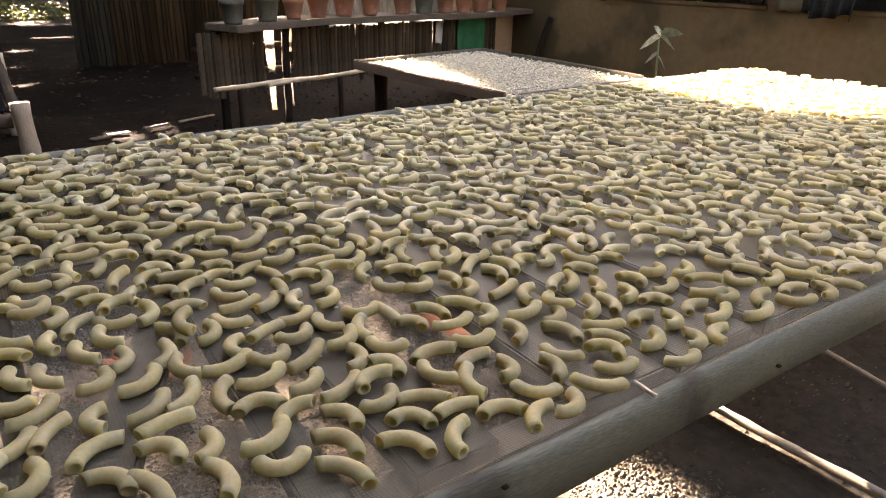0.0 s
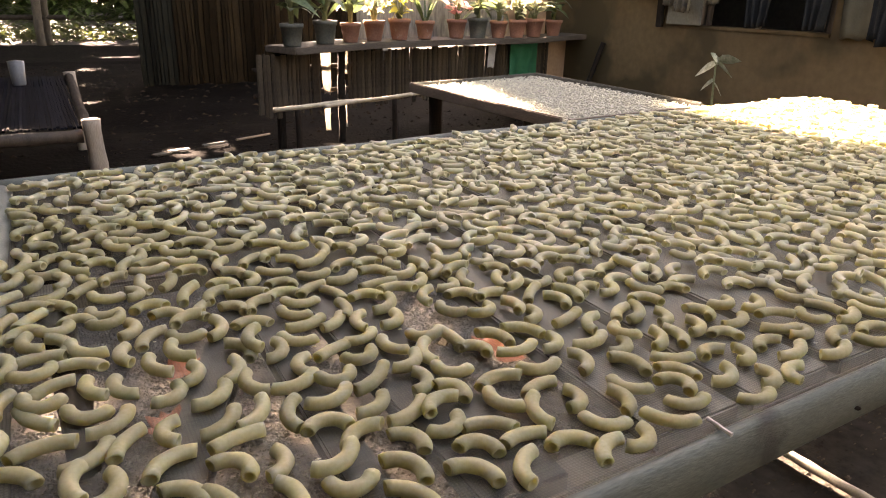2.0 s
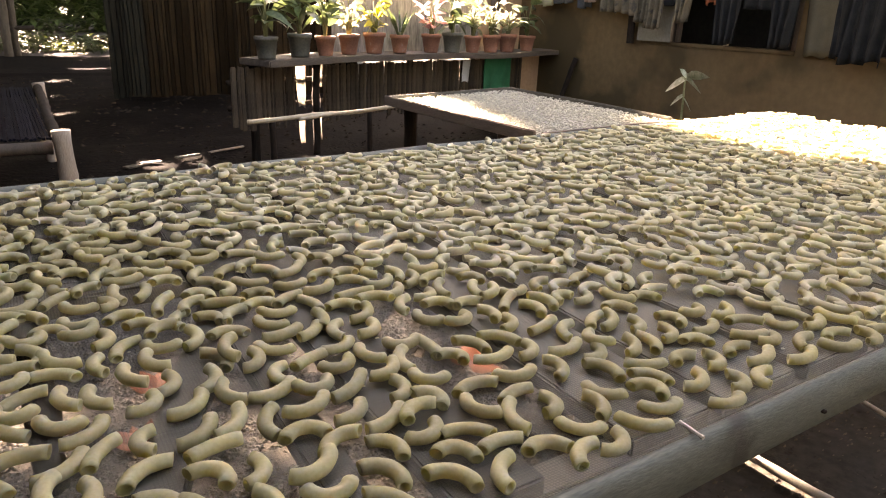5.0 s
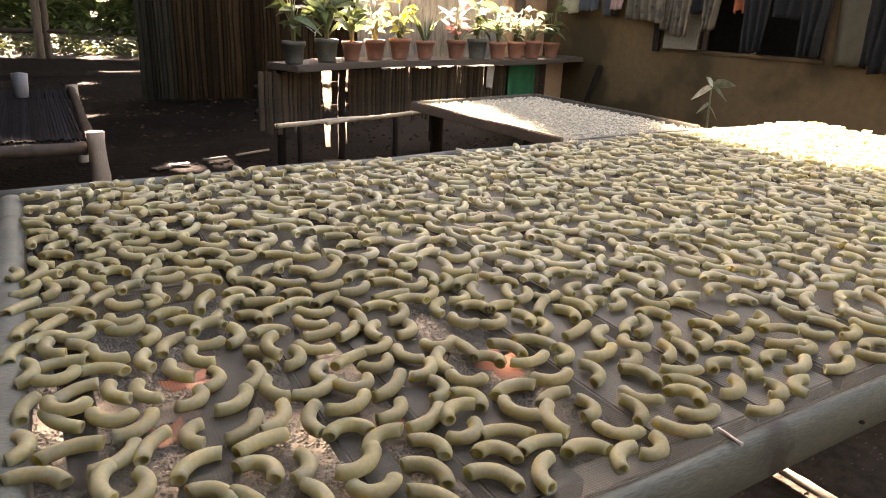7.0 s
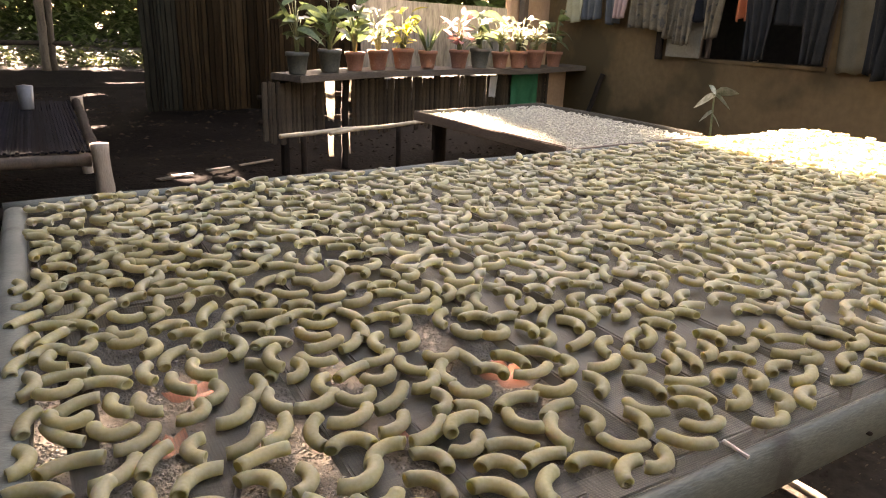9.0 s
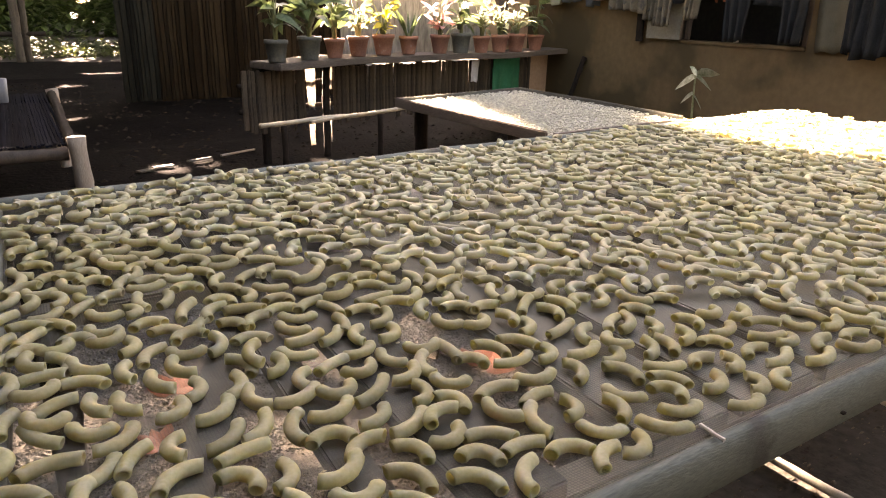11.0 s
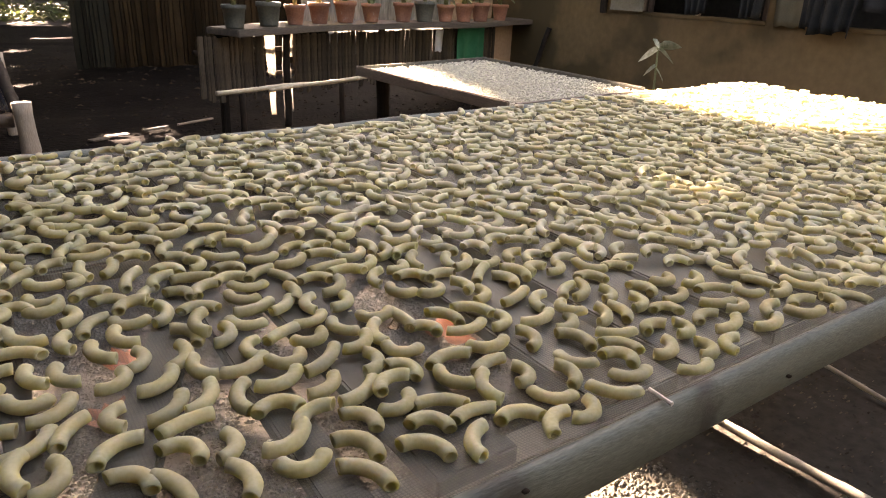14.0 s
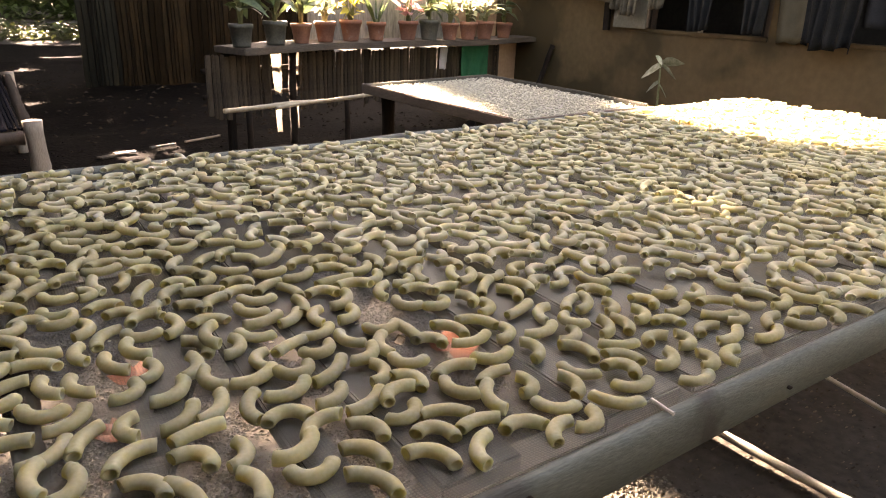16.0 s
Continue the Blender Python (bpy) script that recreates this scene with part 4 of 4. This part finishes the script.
# far trees rise well above the view to hold back low sky light
leafy("far_woods", 16000, (-22, 24, 31, 34, 0.0, 14.0), 1.2, "wood_leaf", "far wall of green trees", "trees", 33)

# ---- house wall with its windows ----
W0, W1 = 4.0, 4.16
wall_parts = thing("wall_house", "brown stained plaster house wall with open windows", "wall", kind="structure")
for y0, y1, z0, z1 in ((-3.0, 5.3, -0.05, 0.692), (3.52, 5.3, 0.692, 2.4), (2.2, 2.41, 0.692, 2.4), (-3.0, 0.6, 0.692, 2.4), (0.6, 2.2, 1.75, 2.4), (2.41, 3.52, 1.75, 2.4)):
    part("wall_section", box(W0, W1, y0, y1, z0, z1, 0), "plaster", wall_parts)
for name, y0, y1, bars in (("window_1", 2.41, 3.52, (2.93, 3.32)), ("window_2", 0.6, 2.2, (1.1, 1.7))):
    win = thing(name, "open unglazed window with dark wooden bars", "window", kind="structure")
    part("window_sill", box(3.99, W1, y0 + 0.002, y1 - 0.002, 0.694, 0.716, 0.004, 0.002, 4, 1, y0), "plaster", win)
    part("window_frame", box(4.03, 4.09, y0 + 0.002, y0 + 0.05, 0.718, 1.748, 0.004), "frame_wood", win)
    part("window_frame", box(4.03, 4.09, y1 - 0.05, y1 - 0.002, 0.718, 1.748, 0.004), "frame_wood", win)
    for b in bars:
        part("window_bar", box(4.04, 4.075, b - 0.014, b + 0.014, 0.718, 1.748, 0.004), "frame_wood" if b != 2.93 else "wood_pale", win)
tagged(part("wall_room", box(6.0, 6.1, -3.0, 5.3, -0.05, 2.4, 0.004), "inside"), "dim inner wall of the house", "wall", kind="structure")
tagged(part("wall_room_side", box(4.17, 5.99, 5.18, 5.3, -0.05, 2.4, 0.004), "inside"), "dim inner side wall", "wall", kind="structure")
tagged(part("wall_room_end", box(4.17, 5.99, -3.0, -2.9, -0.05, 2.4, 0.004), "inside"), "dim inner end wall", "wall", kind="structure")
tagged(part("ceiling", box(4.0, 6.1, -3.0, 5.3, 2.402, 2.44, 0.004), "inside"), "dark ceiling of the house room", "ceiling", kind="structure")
# unseen tin sheet over the wall, added to darken it
bm = bmesh.new()
rows_e = []
for j in (0, 1):
    rows_e.append([bm.verts.new((3.55 + 2.65 * j, -3.2 + 0.05 * i, 2.25 + 0.35 * j + 0.012 * (i % 2) + 0.0)) for i in range(174)])
for i in range(173):
    bm.faces.new((rows_e[0][i], rows_e[0][i + 1], rows_e[1][i + 1], rows_e[1][i]))
bmesh.ops.solidify(bm, geom=bm.faces[:], thickness=0.004)
for v in bm.verts:
    v.co.z += 0.22
tagged(part("roof_eave", bm, "tin"), "unseen corrugated tin sheet added to darken the house wall", "roof", kind="structure")

# unseen roofs and walls, added to block sky light behind and beside
tagged(part("roof_porch", box(-4.0, 0.9, -2.6, 0.4, 2.3, 2.36, 0.004), "inside"), "unseen dark roof sheet added to block sky light", "roof", kind="structure")
tagged(part("roof_porch_side", box(-4.0, -0.45, 0.402, 9.0, 2.3, 2.36, 0.004), "inside"), "unseen dark roof sheet added to block sky light", "roof", kind="structure")
tagged(part("wall_porch", box(-4.0, 2.2, -2.72, -2.602, -0.05, 2.4, 0.004), "inside"), "unseen dark wall added to block light from behind", "wall", kind="structure")
tagged(part("wall_porch_side", box(-4.12, -4.002, -2.72, 9.0, -0.05, 2.4, 0.004), "inside"), "unseen dark wall added to block light from the side", "wall", kind="structure")

# pale curtains and clothes along the wall
WROT = 90
cloth("curtain", 0.26, 0.62, "cloth_tan", "dull tan curtain hanging by the window", pose(3.975, 2.265, 1.32, 0, 3, WROT), 2, 0.012, 3, 0.1)
cloth("curtain", 0.1, 0.5, "cloth_grey", "narrow greyish curtain strip in the window", pose(3.985, 2.5, 1.24, 0, 0, WROT), 1, 0.012, 4)
CL = (("cloth_cream", 4.56, 0.2, 0.36, 0.0, "pale yellow"), ("cloth_blue", 4.33, 0.22, 0.34, 0.1, "slate blue"), ("cloth_blue", 4.16, 0.16, 0.37, 0.2, "slate blue"), ("cloth_pink", 4.02, 0.17, 0.33, 0.3, "faded pink"), ("cloth_grey", 3.86, 0.16, 0.39, 0.1, "brownish grey"), ("cloth_grey", 3.68, 0.26, 0.41, 0.2, "patterned grey"), ("cloth_grey", 3.54, 0.2, 0.46, 0.45, "patterned grey"), ("cloth_grey", 3.4, 0.16, 0.5, 0.1, "patterned grey"), ("cloth_dark", 3.27, 0.2, 0.34, 0.2, "black"), ("cloth_grey", 3.15, 0.17, 0.45, 0.55, "patterned grey"), ("cloth_orange", 2.97, 0.13, 0.33, 0.1, "orange"), ("cloth_navy", 2.83, 0.24, 0.56, 0.45, "dark blue"), ("cloth_navy", 2.62, 0.22, 0.36, 0.1, "dark blue"), ("cloth_navy", 2.45, 0.22, 0.57, 0.5, "dark blue"), ("cloth_navy", 2.1, 0.16, 0.6, 0.05, "dark blue"), ("cloth_navy", 1.93, 0.24, 0.62, 0.1, "dark blue"), ("cloth_dark", 1.7, 0.3, 0.5, 0.1, "black"))
for i, (mt, y, w, h, tp, word) in enumerate(CL):
    tagged(cloth("hanging_garment", w, h, mt, word + " garment hanging on a line by the wall", pose(3.9 - 0.035 * (i % 2), y, 1.3, 0, 2.5 * (i % 3 - 1), WROT), 2 + i % 2, 0.024, i * 1.7, tp), group="clothes on the line")
tagged(part("clothes_line", pole((3.89, 1.2, 1.3), (3.89, 4.6, 1.3), 0.003, 20, 0.004, 4, 6), "frame_wood"), "thin cord clothes line along the wall", "line")
tagged(part("wall_plank", box(-0.03, 0.03, -0.012, 0.012, 0, 0.34, 0.004, 0.004, 4, 2, 8), "wood_dark", m=pose(3.955, 3.665, 0.69, 0, 3, 90)), "short dark plank hanging on the wall", "plank")
tagged(part("white_card", box(-0.15, 0.15, -0.006, 0.006, 0, 0.32, 0.003), "card", m=pose(3.962, 3.46, 0.717, 0, 0, 90)), "pale card propped by the window", "board")
tagged(part("leaning_stick", pole((3.86, 4.36, 0.0), (3.97, 4.235, 0.54), 0.02, 5, 0.01, 9), "wood_dark", smooth=True), "dark stick leaning on the wall", "stick")

# small plant before the wall
plant = thing("wall_plant", "young plant with a few pale pointed leaves", "plant", m=pose(3.6, 2.84, 0))
st, bl = bmesh.new(), bmesh.new()
tube([(0, 0, -0.02), (0.01, 0, 0.25), (0, 0.01, 0.53)], [0.011, 0.008, 0.005], 7, st)
for a, z, ln, up, w in ((-88, 0.535, 0.16, 0.22, 0.066), (95, 0.52, 0.14, -0.5, 0.066), (-70, 0.52, 0.1, -0.6, 0.06), (110, 0.53, 0.05, 1.2, 0.04), (20, 0.53, 0.1, 0.1, 0.05), (85, 0.42, 0.1, -0.6, 0.045), (-100, 0.4, 0.08, -0.7, 0.04)):
    t = radians(a)
    leaf_faces(bl, (0, 0, z), (ln * math.cos(t), ln * math.sin(t), z + up * ln), w, Vector((0.6 * math.sin(t), 0.2, 1.0)), 0.15)
part("stem", st, "stem", plant, smooth=True)
part("foliage", bl, "leaf_pale", plant, smooth=True)

# ---- unseen leaf canopy, added to shade the yard ----
HC = 4.7
# the gaps are given by the spot of sun that each one throws: x, y, z, half-lengths, turn
SX, SY = SUN.x / SUN.z, SUN.y / SUN.z
CX, CY = SX * (HC - 2.7), SY * (HC - 2.7)
SPOTS = [
    (2.3, 1.2, 0.55, 0.67, 0.46, 0), (0.86, 1.37, 0.56, 0.14, 0.03, 4),
    (0.20, 1.24, 0.0, 0.82, 0.62, 0), (1.30, 2.05, 0.55, 0.115, 0.36, -10), (1.25, 1.62, 0.55, 0.055, 0.22, -14),
    (1.98, 3.98, 0.8, 0.55, 0.33, 17), (2.92, 4.27, 0.8, 0.85, 0.46, 17),
    (0.0, 2.63, 0.4, 0.24, 0.06, -8), (1.53, 3.92, 0.4, 0.2, 0.34, -17), (1.56, 4.07, 0.2, 0.2, 0.2, -17), (1.15, 2.69, 0.43, 0.52, 0.1, 15),
    (0.64, 3.99, 0, 0.13, 0.09, 0), (0.92, 4.12, 0, 0.16, 0.09, 10), (1.18, 4.23, 0, 0.15, 0.09, 0),
    (1.02, 9.93, 0, 0.35, 0.14, 10), (0.52, 8.53, 0, 0.18, 0.12, 0), (1.02, 6.93, 0, 0.16, 0.11, 0), (0.32, 6.13, 0, 0.18, 0.11, 30), (1.42, 5.33, 0, 0.14, 0.1, 0), (0.12, 4.93, 0, 0.14, 0.09, 0), (0.42, 4.62, 0, 0.07, 0.06, 20), (0.72, 5.25, 0, 0.06, 0.07, 0), (0.25, 5.6, 0, 0.08, 0.06, 0), (0.62, 6.5, 0, 0.09, 0.06, 15), (0.35, 7.3, 0, 0.09, 0.08, 0), (0.5, 3.75, 0, 0.06, 0.05, 0),
    (0.87, 0.6, 0, 0.13, 0.1, 0), (1.219, 0.5, 0, 0.014, 0.24, 4), (1.615, 0.55, 0, 0.014, 0.2, -14), (-0.05, 1.08, 0.56, 0.05, 0.03, 0),
]
GAPS = [(x + SX * (2.7 - z), y + SY * (2.7 - z), a, b, turn) for x, y, z, a, b, turn in SPOTS]
SPOT, SPOT2 = (1.04 + SX * 2.14, 0.665 + SY * 2.14), (0.618 + SX * 2.14, 0.352 + SY * 2.14)
# the sun reaches the earth below the table only in flecks
FLECK_X, FLECK_Y = 0.2 + SX * 2.7, 1.1 + SY * 2.7


def in_gap(x, y):
    for gx, gy, a, b, turn in GAPS:
        t = radians(turn)
        dx, dy = x - gx, y - gy
        u, v = dx * math.cos(t) + dy * math.sin(t), -dx * math.sin(t) + dy * math.cos(t)
        if abs(u / a) ** 5 + abs(v / b) ** 5 < 1:
            return True
    return ((x - SPOT[0]) / 0.115) ** 2 + ((y - SPOT[1]) / 0.07) ** 2 < 1 or ((x - SPOT2[0]) / 0.085) ** 2 + ((y - SPOT2[1]) / 0.07) ** 2 < 1


def flecks(x, y):
    """How densely loose leaves still fill a gap."""
    dx, dy = x - FLECK_X, y - FLECK_Y
    if (0.9 < dx < 1.05 or dx > 1.3) and dx < 1.55 and -0.9 < dy < -0.56:
        return 0.32
    if abs(dx) > 0.84 or abs(dy) > 0.77:
        return 0.2 if y > 17.7 else 0.0
    if dy < -0.36:
        return 0.15 if dx > 0.45 else 0.36
    if (dx - 0.7) ** 2 + (dy - 0.157) ** 2 < 0.008:
        return 0.1
    return 0.38 if noise.noise(Vector((x * 7, y * 4.5, 2))) > -0.42 else 0.85


r = random.Random(77)
verts, faces = [], []
y = -0.5
while y < 20.5:
    step = 0.045 if y < 10.5 else 0.08
    x = -4.4
    while x < 5.0:
        px, py = x + r.uniform(-0.02, 0.02), y + r.uniform(-0.02, 0.02)
        x += step
        if py < 8.0 and not -1.7 < px < (2.7 + 0.2 * (py - 5.7) if py < 5.4 else 4.9):
            continue
        if (py > 17.7 or in_gap(px, py)) and not (r.random() < flecks(px, py)):
            continue
        for layer in (0, 1):
            a, s = r.uniform(0, 6.28), step * 1.6
            z = HC + r.uniform(-0.03, 0.03) + 0.07 * layer
            qx, qy = CX + px + layer * (0.07 * SX + r.uniform(-0.02, 0.02)), CY + py + layer * (0.07 * SY + r.uniform(-0.02, 0.02))
            ca, sa = math.cos(a) * s, math.sin(a) * s
            k = len(verts)
            verts += [(qx + ca, qy + sa, z), (qx - sa * 0.8, qy + ca * 0.8, z + r.uniform(-0.03, 0.03)), (qx - ca, qy - sa, z), (qx + sa * 0.8, qy - ca * 0.8, z + r.uniform(-0.03, 0.03))]
            faces.append((k, k + 1, k + 2, k + 3))
    y += step
me = bpy.data.meshes.new("crown")
me.from_pydata(verts, [], faces)
me.materials.append(M["crown_leaf"])
# crown and trunk are added out of view; the crown shapes the sun
tree = thing("shade_crown", "flat leaf crown out of view, added to shade the yard", "tree")
part("crown", me, None, tree)
part("trunk", pole((-3.6, 9.5, -0.1), (-2.6, 9.5, 4.7), 0.16, 5, 0.06, 91, 12), "wood_dark", tree, smooth=True)
# two added branches, out of view, keyed to let spots of sun through


def twig(seed, half_x, half_y):
    bm = bmesh.new()
    r = random.Random(seed)
    for _ in range(420):
        x, y, a = r.uniform(-half_x, half_x), r.uniform(-half_y, half_y), r.uniform(0, 6.28)
        z = r.uniform(-0.02, 0.02)
        leaf_faces(bm, (x, y, z), (x + 0.09 * math.cos(a), y + 0.09 * math.sin(a), z + 0.01), 0.06, Vector((-math.sin(a), math.cos(a), 0)), 0.1, 2)
    tube([(-half_x - 0.1, 0, 0.0), (0, 0, 0.005), (half_x, 0.01, 0.0)], [0.006, 0.004, 0.002], 5, bm)
    return part("swaying_branch", bm, "crown_leaf", m=pose(0, 0, 3.2))


branch = tagged(twig(5, 0.2, 0.15), "thin leafy branch out of view that uncovers a sun spot", "branch", "swaying branches")
branch_low = tagged(twig(6, 0.17, 0.15), "thin leafy branch out of view that uncovers a sun spot", "branch", "swaying branches")


def motions():
    # each branch hangs on the sun's line above its gap
    ux, uy = CX + SUN.x / SUN.z * 0.1, CY + SUN.y / SUN.z * 0.1
    walk(branch, [(t, pose(SPOT[0] + ux + dx, SPOT[1] + uy + dy, HC + 0.1, 0, 0, a)) for t, dx, dy, a in (
        (0, 0.0, 0.0, 0), (3, 0.01, 0.0, 2), (6, -0.01, 0.0, -2), (9, 0.01, 0.005, 2), (11.8, 0.0, 0.0, 0),
        (12.5, 0.24, 0.02, 4), (13.2, 0.31, 0.03, 7), (14.5, 0.36, 0.04, 8), (16, 0.42, 0.04, 10))])
    walk(branch_low, [(t, pose(SPOT2[0] + ux + dx, SPOT2[1] + uy + dy, HC + 0.1, 0, 0, a)) for t, dx, dy, a in (
        (0, 0.0, 0.0, 0), (3, -0.01, 0.0, 2), (6, 0.01, 0.0, -2), (8.1, 0.0, 0.0, 0), (8.5, -0.22, 0.0, 5), (9.0, 0.0, 0.0, 0),
        (11, 0.0, 0.0, 2), (12.8, 0.0, 0.0, 2), (13.2, -0.2, 0.0, 5), (13.7, -0.05, 0.0, 0), (16, 0.0, 0.0, 0))])


motions()
